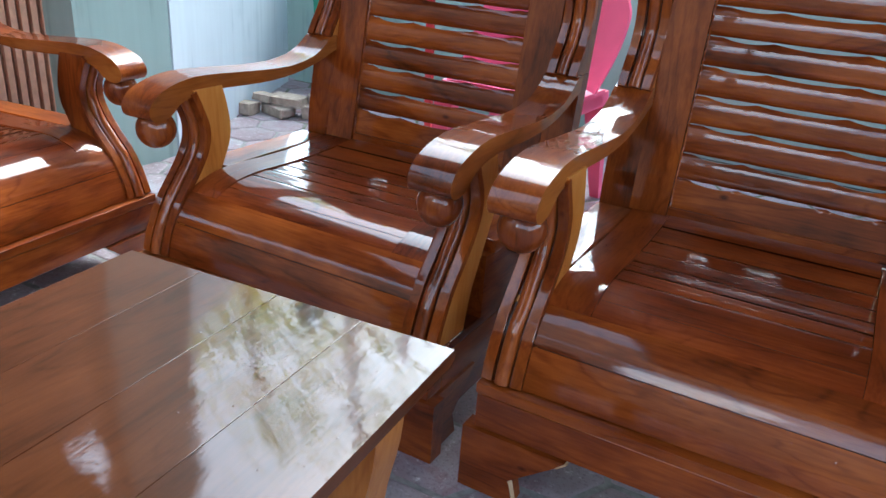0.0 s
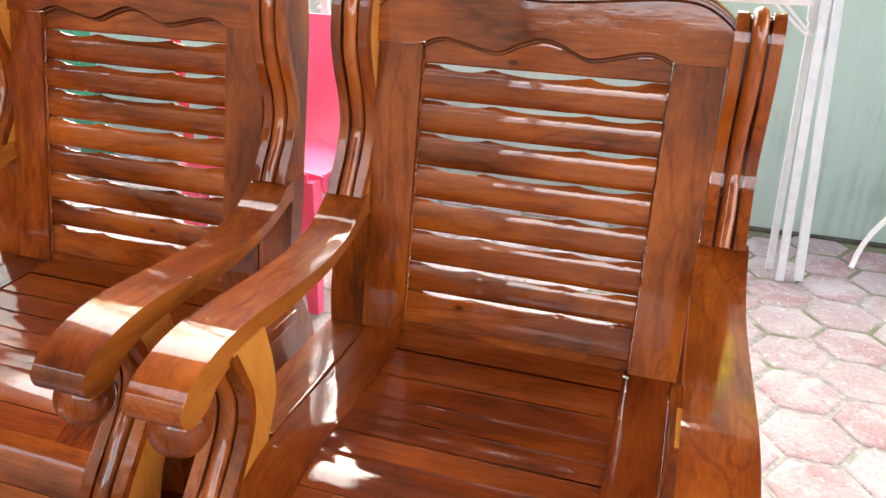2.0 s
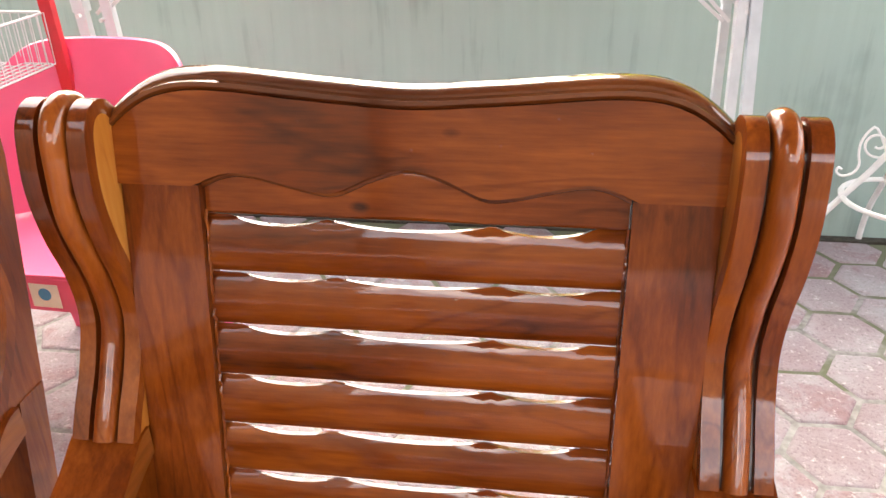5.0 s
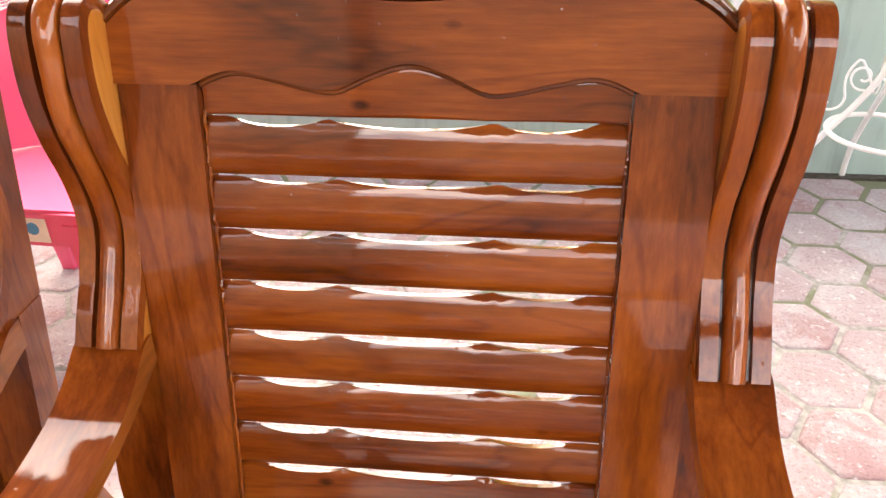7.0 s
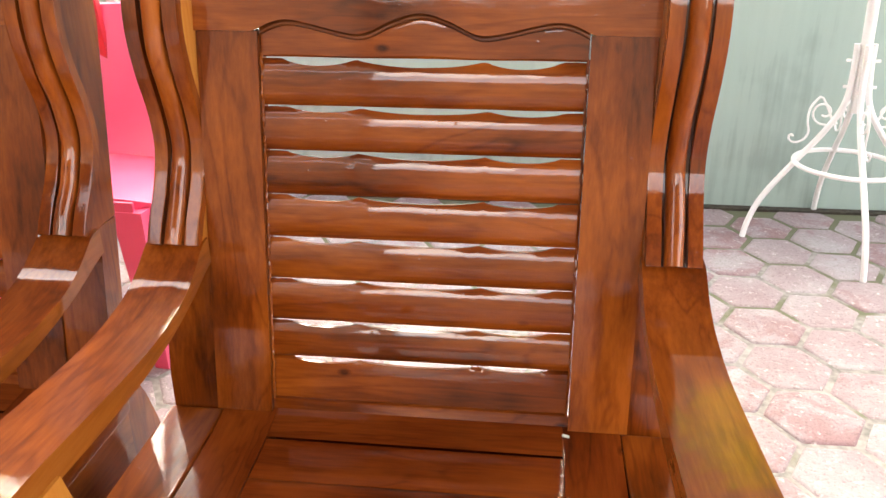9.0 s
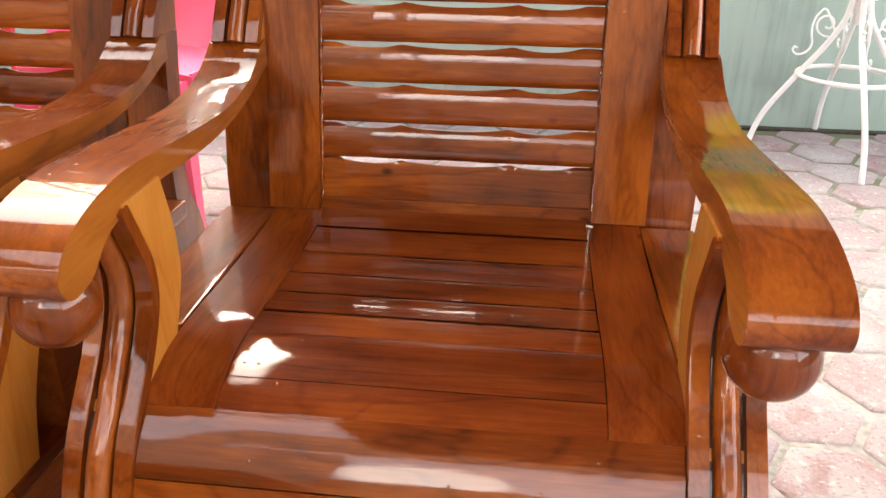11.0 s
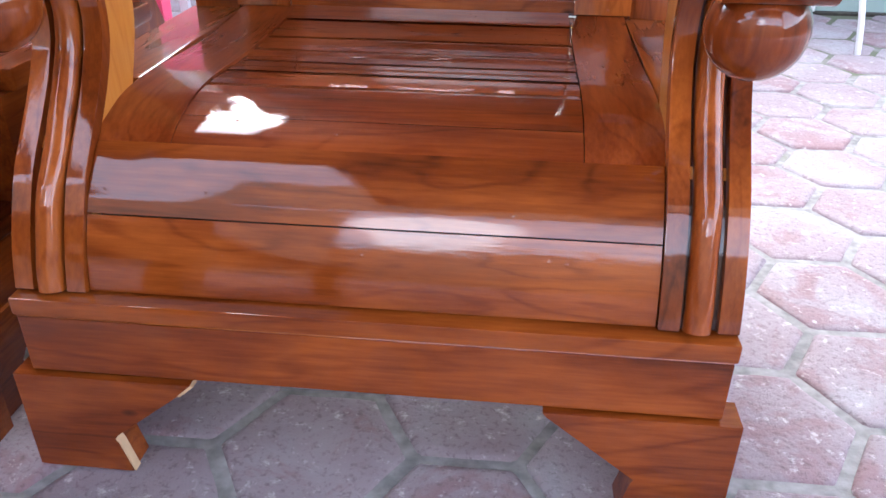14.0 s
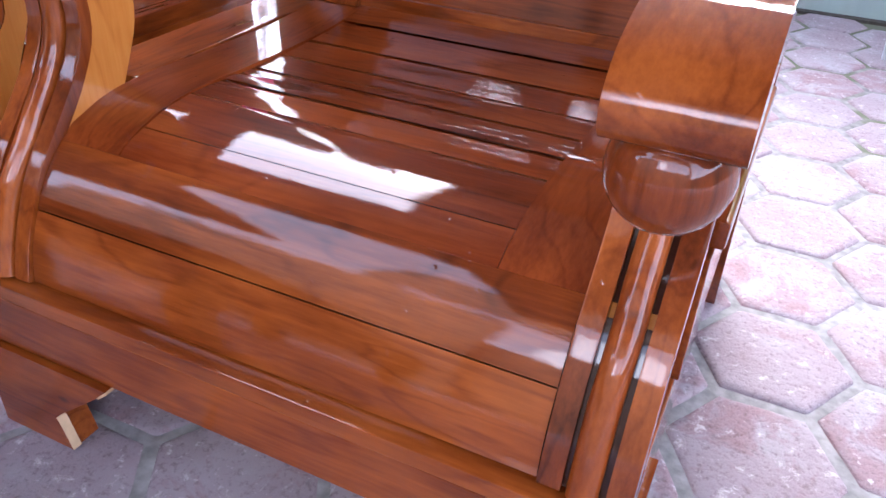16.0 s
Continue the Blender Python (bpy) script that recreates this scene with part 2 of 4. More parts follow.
def streaked(name, col, stain):
    """Painted render with fine vertical streaks and blotches."""
    m, n, l, b = nodes_of(name)
    geo = n.new("ShaderNodeNewGeometry")
    mp = n.new("ShaderNodeMapping")
    mp.inputs["Scale"].default_value = (1, 1, 0.07)
    l.new(geo.outputs["Position"], mp.inputs[0])
    st, bl = n.new("ShaderNodeTexNoise"), n.new("ShaderNodeTexNoise")
    st.inputs["Scale"].default_value, st.inputs["Detail"].default_value = 26, 6
    bl.inputs["Scale"].default_value, bl.inputs["Detail"].default_value = 3.5, 6
    l.new(mp.outputs[0], st.inputs["Vector"])
    l.new(geo.outputs["Position"], bl.inputs["Vector"])
    mu = n.new("ShaderNodeMath")
    mu.operation = "MULTIPLY"
    l.new(st.outputs["Fac"], mu.inputs[0])
    l.new(bl.outputs["Fac"], mu.inputs[1])
    r = ramp(n, [(0.12, stain), (0.2, [c * 0.93 for c in col]), (0.4, col)])
    l.new(mu.outputs[0], r.inputs[0])
    l.new(r.outputs[0], b.inputs["Base Color"])
    b.inputs["Roughness"].default_value = 0.6
    bp = n.new("ShaderNodeBump")
    bp.inputs["Strength"].default_value, bp.inputs["Distance"].default_value = 0.3, 0.003
    l.new(bl.outputs["Fac"], bp.inputs["Height"])
    l.new(bp.outputs[0], b.inputs["Normal"])
    return m


PAVER = paver_material()
GROUT = plain("grout", (0.235, 0.23, 0.22), 0.95, var=0.4, scale=60, bump=0.004)


def mossy(m):
    """Moss creeping over the joints towards the damp foot of the wall."""
    n, l = m.node_tree.nodes, m.node_tree.links
    b = n["Principled BSDF"]
    base = b.inputs["Base Color"].links[0].from_socket
    geo, sep, no = n.new("ShaderNodeNewGeometry"), n.new("ShaderNodeSeparateXYZ"), n.new("ShaderNodeTexNoise")
    l.new(geo.outputs["Position"], sep.inputs[0])
    l.new(geo.outputs["Position"], no.inputs["Vector"])
    no.inputs["Scale"].default_value, no.inputs["Detail"].default_value = 4.5, 8
    mr = n.new("ShaderNodeMapRange")
    mr.inputs["From Min"].default_value, mr.inputs["From Max"].default_value = 0.9, 2.4
    mr.inputs["To Min"].default_value, mr.inputs["To Max"].default_value = -0.16, 0.14
    l.new(sep.outputs[1], mr.inputs["Value"])
    ad = n.new("ShaderNodeMath")
    l.new(no.outputs["Fac"], ad.inputs[0])
    l.new(mr.outputs[0], ad.inputs[1])
    rr = ramp(n, [(0.5, (0, 0, 0)), (0.58, (1, 1, 1))])
    l.new(ad.outputs[0], rr.inputs[0])
    mx = n.new("ShaderNodeMixRGB")
    mx.inputs[2].default_value = (0.115, 0.125, 0.075, 1)
    l.new(rr.outputs[0], mx.inputs[0])
    l.new(base, mx.inputs[1])
    l.new(mx.outputs[0], b.inputs["Base Color"])


mossy(GROUT)
WALL = streaked("wall_paint", (0.345, 0.465, 0.42), (0.25, 0.34, 0.305))
WALL_PALE = streaked("pale_blue_paint", (0.58, 0.66, 0.70), (0.44, 0.52, 0.56))
GREEN = plain("green_paint", (0.03, 0.22, 0.13), 0.45, var=0.25)
FRAME_PAINT = plain("frame_paint", (0.60, 0.65, 0.67), 0.35, var=0.1)
WIRE = plain("coated_wire", (0.50, 0.53, 0.54), 0.35, var=0.08)
WHITE = plain("white_enamel", (0.80, 0.81, 0.80), 0.3, var=0.06)
ALU = plain("aluminium", (0.72, 0.74, 0.75), 0.3, 0.7, var=0.08)
RED = plain("red_enamel", (0.62, 0.03, 0.045), 0.35, var=0.1)
PINK = plain("pink_plastic", (0.80, 0.10, 0.22), 0.32, var=0.05, scale=12)
IRON = plain("brown_iron", (0.16, 0.10, 0.06), 0.5, var=0.3)
GOLD = plain("old_gold", (0.45, 0.26, 0.05), 0.45, 0.3, var=0.3)
SLATS = plain("timber_slat", (0.62, 0.30, 0.19), 0.5, var=0.2)
CEIL = plain("ceiling_sheet", (0.12, 0.095, 0.08), 0.7, var=0.15)
UNSEEN_WALL = plain("unseen_wall_render", (0.13, 0.105, 0.085), 0.8, var=0.12)
STONE = plain("rubble", (0.36, 0.30, 0.24), 0.9, var=0.3, scale=40, bump=0.01)
BROWN_WALL = plain("brown_render", (0.26, 0.19, 0.15), 0.8, var=0.2, scale=6)
CREAM = plain("cream_render", (0.75, 0.73, 0.68), 0.8, var=0.08)
LEAF = plain("leaf", (0.47, 0.48, 0.06), 0.5, var=0.35, scale=12)
LEAF_PALE = plain("pale_leaf", (0.42, 0.47, 0.22), 0.5, var=0.35, scale=12)
_n, _l = LEAF.node_tree.nodes, LEAF.node_tree.links
_t, _m = _n.new("ShaderNodeBsdfTranslucent"), _n.new("ShaderNodeMixShader")
_t.inputs["Color"].default_value = (0.72, 0.72, 0.12, 1)
_m.inputs[0].default_value = 0.6
_l.new(_n["Principled BSDF"].outputs[0], _m.inputs[1])
_l.new(_t.outputs[0], _m.inputs[2])
_l.new(_m.outputs[0], _n["Material Output"].inputs["Surface"])
SOIL = plain("damp_soil", (0.045, 0.04, 0.03), 0.95, var=0.5, scale=50, bump=0.01)
RAW = plain("raw_wood", (0.62, 0.42, 0.24), 0.7, var=0.15, scale=80)
STICKER = plain("sticker_paper", (0.8, 0.82, 0.7), 0.5, var=0.1)
STICKER_BLUE = plain("sticker_blue", (0.05, 0.28, 0.5), 0.5, var=0.1)
# near-black stands in for the shade inside open joints
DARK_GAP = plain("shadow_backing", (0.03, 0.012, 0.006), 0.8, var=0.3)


# ---- mesh helpers ----
def thing(name, label, category, m=None, group="", kind=""):
    e = new(name)
    e.empty_display_size = 0.1
    if m is not None:
        e.matrix_world = m
    return tagged(e, label, category, group, kind)


def part(name, bm, material, parent, label="", smooth=True):
    me = bpy.data.meshes.new(name)
    bmesh.ops.recalc_face_normals(bm, faces=bm.faces)
    bm.to_mesh(me)
    bm.free()
    me.materials.append(material)
    if smooth:
        me.shade_smooth()
        me.set_sharp_from_angle(angle=radians(32))
    ob = new(name, me)
    if smooth:
        wn_mod = ob.modifiers.new("even_normals", "WEIGHTED_NORMAL")
        wn_mod.keep_sharp = True
    ob.parent = parent
    return tagged(ob, label)


def bevelled(bm, w, seg=2):
    if w:
        es = [e for e in bm.edges if len(e.link_faces) == 2 and e.calc_face_angle(0) > radians(35)]
        bmesh.ops.bevel(bm, geom=es, offset=w, segments=seg, affect="EDGES", profile=0.6)
    return bm


def box(x0, x1, y0, y1, z0, z1, w=0.004):
    bm = bmesh.new()
    bmesh.ops.create_cube(bm, size=1)
    for v in bm.verts:
        v.co = Vector((x0 + (v.co.x + 0.5) * (x1 - x0), y0 + (v.co.y + 0.5) * (y1 - y0), z0 + (v.co.z + 0.5) * (z1 - z0)))
    return bevelled(bm, w)


def loft(loops, cap=True):
    """Skin closed loops of equal length."""
    bm = bmesh.new()
    rows = [[bm.verts.new(p) for p in lp] for lp in loops]
    n = len(rows[0])
    for a, b in zip(rows, rows[1:]):
        for i in range(n):
            bm.faces.new((a[i], a[(i + 1) % n], b[(i + 1) % n], b[i]))
    if cap:
        bm.faces.new(rows[0][::-1])
        bm.faces.new(rows[-1])
    return bm


def prism(poly, axis, a0, a1, w=0.0):
    """Extrude a 2D outline along an axis (0: the outline is y, z; 1: x, z; 2: x, y)."""
    def at(p, a):
        return ((a, p[0], p[1]), (p[0], a, p[1]), (p[0], p[1], a))[axis]
    return bevelled(loft([[at(p, a0) for p in poly], [at(p, a1) for p in poly]]), w)


def spline(pts, n=6, closed=False):
    """Catmull-Rom through points of any size."""
    p = [Vector(q) for q in pts]
    out, m = [], len(p)
    for i in range(m if closed else m - 1):
        if closed:
            a, b, c, d = p[i - 1], p[i], p[(i + 1) % m], p[(i + 2) % m]
        else:
            a, b, c, d = p[max(i - 1, 0)], p[i], p[i + 1], p[min(i + 2, m - 1)]
        for k in range(n):
            t = k / n
            out.append(0.5 * ((2 * b) + (c - a) * t + (2 * a - 5 * b + 4 * c - d) * t * t + (3 * b - a - 3 * c + d) * t ** 3))
    if not closed:
        out.append(p[-1])
    return out


def tube(path, r, n=8, r1=None):
    """A round bar along 3D points."""
    path = [Vector(p) for p in path]
    loops, up = [], Vector((0, 0, 1))
    ref = None
    for i, p in enumerate(path):
        d = (path[min(i + 1, len(path) - 1)] - path[max(i - 1, 0)]).normalized()
        if ref is None:
            ref = d.cross(up if abs(d.z) < 0.9 else Vector((1, 0, 0))).normalized()
        u = (ref - d * ref.dot(d)).normalized()
        ref = u
        v = d.cross(u)
        rr = r if r1 is None else r + (r1 - r) * i / (len(path) - 1)
        loops.append([p + rr * (math.cos(2 * math.pi * k / n) * u + math.sin(2 * math.pi * k / n) * v) for k in range(n)])
    return loft(loops)


def join(*bms):
    out = bmesh.new()
    for b in bms:
        me = bpy.data.meshes.new("tmp")
        b.to_mesh(me)
        b.free()
        out.from_mesh(me)
        bpy.data.meshes.remove(me)
    return out


def interp(x, pts):
    return float(np.interp(x, [p[0] for p in pts], [p[1] for p in pts]))


def smooth_at(x, pts):
    """Smooth curve value at x through (x, y) points."""
    i = max(0, min(len(pts) - 2, next((k - 1 for k, p in enumerate(pts) if p[0] > x), len(pts) - 2)))
    a, b, c, d = pts[max(i - 1, 0)], pts[i], pts[i + 1], pts[min(i + 2, len(pts) - 1)]
    t = (x - b[0]) / (c[0] - b[0])
    m0 = (c[1] - a[1]) / (c[0] - a[0]) * (c[0] - b[0])
    m1 = (d[1] - b[1]) / (d[0] - b[0]) * (c[0] - b[0])
    return (2 * t ** 3 - 3 * t * t + 1) * b[1] + (t ** 3 - 2 * t * t + t) * m0 + (-2 * t ** 3 + 3 * t * t) * c[1] + (t ** 3 - t * t) * m1


# ---- structure ----
def slab(name, bm, material, label, category, m=None):
    ob = part(name, bm, material, None, label, smooth=False)
    if m is not None:
        ob.matrix_world = m
    return tagged(ob, label, category, kind="structure")


SLOPE = -3.5  # the yard falls away, so plumb things lean against the paving
slab("ground", box(-60, 60, -60, 60, -0.3, -0.0055, 0), GROUT, "grey-brown sandy bedding and joints between the pavers", "ground")
WALL_M = pose(0.0, 2.50, 0.0, 0, SLOPE, 0)
slab("wall_back", box(-3.2, 7.5, 0.0, 0.15, -0.5, 0.90, 0.0), WALL, "low grey-green painted boundary wall with rain streaks", "wall", WALL_M)
slab("trim_coping", box(-3.2, 7.5, -0.02, 0.17, 0.902, 0.962, 0.006), GREEN, "dark green painted coping on the boundary wall", "trim", WALL_M)
slab("wall_stub", box(-2.35, -2.2, 0.66, 1.05, -0.02, 3.0, 0.0), WALL, "grey end of wall beside the slatted door", "wall")
side = slab("wall_side", box(0.0, 1.5, 0.0, 0.15, -0.02, 1.7, 0.0), WALL_PALE, "pale blue painted plaster wall behind the seats", "wall", pose(-2.2, 1.06, 0, 0, 0, 114))
# unseen walls, added to block low sky light and darken what the varnish mirrors
slab("wall_house", box(-6.0, -1.2, -4.7, -4.5, -0.02, 3.7, 0.0), UNSEEN_WALL, "plain brown wall added out of view across the yard to block light", "wall")
# invented high opening: lets the front lamp and one band of sky through
far_m = pose(0, -5.0, 0)
far_bm = join(box(-3.0, 5.2, -0.2, 0.0, -0.02, 2.4, 0), box(-3.0, 5.2, -0.2, 0.0, 4.4, 6.8, 0), box(-3.0, -2.6, -0.2, 0.0, 2.4, 4.4, 0), box(4.8, 5.2, -0.2, 0.0, 2.4, 4.4, 0))
slab("wall_far", far_bm, UNSEEN_WALL, "plain brown wall added out of view, its long high opening letting in a strip of sky", "wall", far_m)
slab("wall_right", box(5.0, 5.2, -5.0, 2.4, -0.02, 1.6, 0.0), UNSEEN_WALL, "plain low wall added out of view to close off light from the side", "wall")
slab("wall_left", box(-6.2, -6.0, -4.7, 1.3, -0.02, 3.0, 0.0), UNSEEN_WALL, "plain side wall added out of view to close off light from the left", "wall")
# unseen sheet; its notches are made up to steer sky light and reflections
slab("ceiling", prism([(-6.2, -2.6), (-2.2, -2.6), (-2.2, -0.7), (-0.6, -0.7), (-0.6, -2.4), (2.3, -2.4), (2.3, 2.45), (-0.95, 2.45), (-0.95, 0.9), (-6.2, 0.9)], 2, 2.6, 2.7), CEIL, "flat brown ceiling sheet out of view, notched to shape the sky light", "ceiling")
door = thing("slatted_door", "brown door of narrow vertical timber slats", "door", pose(-2.75, 0, 0), kind="structure")
part("backing", box(-0.06, -0.04, -1.0, 1.05, 0.0, 2.4, 0), DX, door)
for i in range(46):
    y = -0.98 + i * 0.0435
    part("slat", box(-0.038, -0.012, y, y + 0.027, 0.02, 2.38, 0.003), SLATS, door)
# added block: closes the sky behind and mirrors brown in the armrests
house = thing("house_backdrop", "brown house block with a cream base, added beyond the fence to hide sky", "house", pose(0.6, 5.2, 0), kind="")
part("base_wall", box(0.0, 9.0, 0.0, 0.2, -0.02, 1.25, 0), CREAM, house)
part("wall", box(0.0, 9.0, 0.02, 0.22, 1.25, 5.5, 0), BROWN_WALL, house)
slab("trim_soil", box(-2.4, 4.0, -0.035, 0.0, -0.3, 0.004, 0), SOIL, "dark damp soil gap along the foot of the wall", "soil", pose(0, 2.498, 0))
post = part("gate_post", box(-0.05, 0.05, -0.05, 0.05, -0.05, 2.2, 0.005), GREEN, None)
post.matrix_world = pose(-2.32, 2.2, 0, 0, SLOPE - 1, 0)
tagged(post, "dark green painted steel gate post", "post")


# ---- the armchair ----
FRONT_Y = [(0.215, 0.021), (0.25, 0.031), (0.29, 0.048), (0.33, 0.071), (0.36, 0.096), (0.40, 0.128), (0.44, 0.150), (0.48, 0.153), (0.52, 0.138), (0.565, 0.118)]
REAR_Y = [(0.215, 0.13), (0.29, 0.15), (0.36, 0.183), (0.40, 0.204), (0.44, 0.222), (0.48, 0.225), (0.52, 0.218), (0.565, 0.206)]
EAR_Y = [(0.625, 0.570), (0.66, 0.590), (0.70, 0.617), (0.75, 0.637), (0.80, 0.633), (0.85, 0.617), (0.90, 0.608), (0.94, 0.611), (0.97, 0.621), (0.992, 0.638)]
LEAN = 0.175


def back_y(z):
    """Front face of the raked backrest."""
    return 0.565 + LEAN * (z - 0.40)


def crest_z(x):
    return 0.003 + smooth_at(abs(x), [(-0.07, 1.0), (0, 0.996), (0.07, 1.0), (0.12, 1.004), (0.18, 1.009), (0.22, 1.008), (0.25, 1.0), (0.275, 0.985), (0.294, 0.968), (0.31, 0.95)])


def wave_z(x):
    return 0.0075 + smooth_at(abs(x), [(-0.035, 0.908), (0, 0.917), (0.035, 0.908), (0.072, 0.892), (0.10, 0.894), (0.13, 0.901), (0.168, 0.908), (0.19, 0.904), (0.212, 0.894), (0.23, 0.89)])


def strip(xs, path, bulge, depth, mid=False):
    """A moulding between two x along an outline of (y, z): flat with eased edges, or half-round."""
    x0, x1 = xs
    loops = []
    seed = x0 * 37
    for i, p in enumerate(path):
        q0, q1 = path[max(i - 1, 0)], path[min(i + 1, len(path) - 1)]
        d = (Vector((0, *q1)) - Vector((0, *q0))).normalized()
        n = Vector((0, -d.z, d.y))
        p = Vector((0, *p))
        c, hw, k = (x0 + x1) / 2, (x1 - x0) / 2, 10
        lp, lift = [], bulge
        if mid:  # carved by hand: the round wanders a little
            lift = bulge * (1 + 0.28 * noise.noise(Vector((seed, p.z * 22, p.y * 22))))
            c += 0.0022 * noise.noise(Vector((seed + 5, p.z * 16, 0)))
        for j in range(k + 1):
            a = math.pi * j / k
            e = math.sin(a) if mid else min(1.0, 3.0 * math.sin(a)) ** 0.6
            lp.append(Vector((c - hw * math.cos(a), 0, 0)) + p + n * lift * e)
        lp.append(Vector((x1, 0, 0)) + p - n * depth)
        lp.append(Vector((x0, 0, 0)) + p - n * depth)
        loops.append(lp)
    return loft(loops)


def lobes(parent, side, x_in, path, k=1.0):
    """Three mouldings side by side on the face of a post: flat, round, flat."""
    for a, b, bulge, mid in ((0.0, 0.0205, 0.004, False), (0.0240, 0.0500, 0.013, True), (0.0545, 0.075, 0.004, False)):
        xs = sorted((side * (x_in + a * k), side * (x_in + b * k)))
        part("moulding", strip(xs, path, bulge, 0.010, mid), WZM if mid else WZ, parent)
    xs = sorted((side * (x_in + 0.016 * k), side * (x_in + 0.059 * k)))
    part("groove", strip(xs, path, -0.0045, 0.009), WZD, parent, "strip of darker teak in the groove between mouldings")


def outline(pts, z0, z1, n=26):
    """(y, z) points along a post face given as (z, y) knots."""
    return [(smooth_at(z, pts), float(z)) for z in np.linspace(z0, z1, n)]


def armchair(m, label, half=0.276, group="matching armchairs", panel=0.0, bracket=None, bracket_label="honey-coloured bracket behind the dark mouldings"):
    ch = thing("armchair", label, "armchair", m, group)
    e = half - 0.276
    # plinth
    W = 0.35 + e
    base = part("plinth", box(-W, W, 0.0065, 0.055, 0.1290, 0.1950, 0.002), WX, ch)
    part("plinth_moulding", box(-W - 0.002, W + 0.002, 0.004, 0.075, 0.1980, 0.2175, 0.002), WX, ch)
    glue = [(x, 0.0063 + 0.0006 * noise.noise(Vector((x * 30, half, 0))), 0.1965 + 0.0004 * noise.noise(Vector((x * 14, half, 4)))) for x in np.linspace(-W + 0.001, W - 0.001, 70)]
    part("glue_line", tube(glue, 0.0007, 5), HONEY, ch, "thin pale line of dried glue along the plinth")
    # deepened out of sight to keep light off the paving beneath
    part("rear_rail", box(-W + 0.03, W - 0.03, 0.56, 0.60, 0.045, 0.20, 0.003), WX, ch)
    for s in (-1, 1):
        xs = sorted((s * W, s * (W - 0.045)))
        # lower edge dropped for the same reason: it blocks light from the side
        part("side_rail", box(xs[0], xs[1], 0.057, 0.62, 0.06, 0.197, 0.003), WY, ch)
        xs = sorted((s * (W + 0.001), s * (W - 0.06)))
        part("side_moulding", box(xs[0], xs[1], 0.077, 0.60, 0.199, 0.219, 0.003), WY, ch)
        # bracket foot: front and side boards
        f = [(W + 0.019, 0.126), (W - 0.172, 0.126), (W - 0.168, 0.121), (W - 0.075, 0.047), (W - 0.078, 0.041), (W - 0.088, 0.0), (W + 0.019, 0.0)]
        part("foot", prism([(s * x, z) for x, z in f], 1, 0.0, 0.038, 0.003), WX, ch)
        raw = [(W - 0.0762, 0.046), (W - 0.0795, 0.040), (W - 0.0895, 0.002), (W - 0.0915, 0.002), (W - 0.0815, 0.041), (W - 0.0782, 0.0475)]
        if s < 0:
            part("cut_edge", prism([(s * x, z) for x, z in raw], 1, -0.0008, 0.010), RAW, ch, "pale unvarnished cut edge")
            tip = [(W - 0.1755, 0.1268), (W - 0.1715, 0.1268), (W - 0.1560, 0.1125), (W - 0.1590, 0.1120)]
            part("cut_edge", prism([(s * x, z) for x, z in tip], 1, -0.0010, 0.010), RAW, ch, "pale unvarnished cut edge")
        g = [(0.040, 0.126), (0.18, 0.126), (0.10, 0.05), (0.115, 0.0), (0.040, 0.0)]
        part("foot", prism(g, 0, *sorted((s * (W + 0.006), s * (W - 0.02))), 0.003), WY, ch)
    # seat: curved front boards
    top = spline([(0.050, 0.2935), (0.058, 0.308), (0.072, 0.327), (0.085, 0.341), (0.0975, 0.3505)], 5)
    low = spline([(0.024, 0.220), (0.027, 0.235), (0.034, 0.26), (0.0493, 0.2921)], 5)

    def board(curve, x0, x1, mat=WX, t=0.022):
        pts = [(p[0], p[1]) for p in curve]
        back = [(p[0] + t, p[1] - t * 0.55) for p in curve][::-1]
        return part("seat_board", prism(pts + back, 0, x0, x1, 0.0007), mat, ch)
    board(low, -half, half)
    board(top, -half, half)

    def seat_z(y):
        return smooth_at(y, [(0.05, 0.2935), (0.0975, 0.3505), (0.135, 0.3675), (0.17, 0.3765), (0.23, 0.380), (0.32, 0.377), (0.43, 0.376), (0.52, 0.379), (0.575, 0.385), (0.62, 0.389)])

    def panel_z(y):
        """The loose boards sag a little below their frame."""
        return seat_z(y) - interp(y, [(0.0978, 0.0006), (0.16, 0.0018), (0.30, 0.0035), (0.42, 0.0038), (0.513, 0.0016)])
    ix = 0.202 + e
    rs = random.Random(int(half * 1000))
    cuts = [0.0978, 0.136, 0.211, 0.263, 0.318, 0.373, 0.436, 0.513]
    for a, b in zip(cuts, cuts[1:]):
        w0, w1 = (0.0008 if c in (0.136, 0.263, 0.436) else 0.0003 for c in (a, b))
        ys = np.linspace(a + w0, b - w1, 7)
        tip = rs.uniform(-0.0007, 0.0007)  # each board lies a hair askew
        board([(y, panel_z(y) - tip * (1 if y > (a + b) / 2 else -1)) for y in ys], -ix + 0.0004, ix - 0.0004, WSEAT_SHADED, 0.016)
    for s in (-1, 1):
        ys = np.linspace(0.0978, 0.575, 26)
        a, b = sorted((s * (ix + 0.0004), s * (half + 0.004)))
        pts = [(y, seat_z(y)) for y in ys]
        back = [(y + 0.006, z - 0.022) for y, z in pts][::-1]
        # stile in the darkened seat teak too, shade included in the colour
        part("seat_stile", prism(pts + back, 0, a, b, 0.0), WSEAT_SHADED_Y, ch)
    ys = np.linspace(0.515, 0.585, 5)
    board([(y, seat_z(y)) for y in ys], -ix, ix, WSEAT_SHADED, 0.018)
    # added backing: blocks light through the board gaps and paints them dark
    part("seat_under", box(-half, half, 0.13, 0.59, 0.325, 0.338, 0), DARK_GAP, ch)
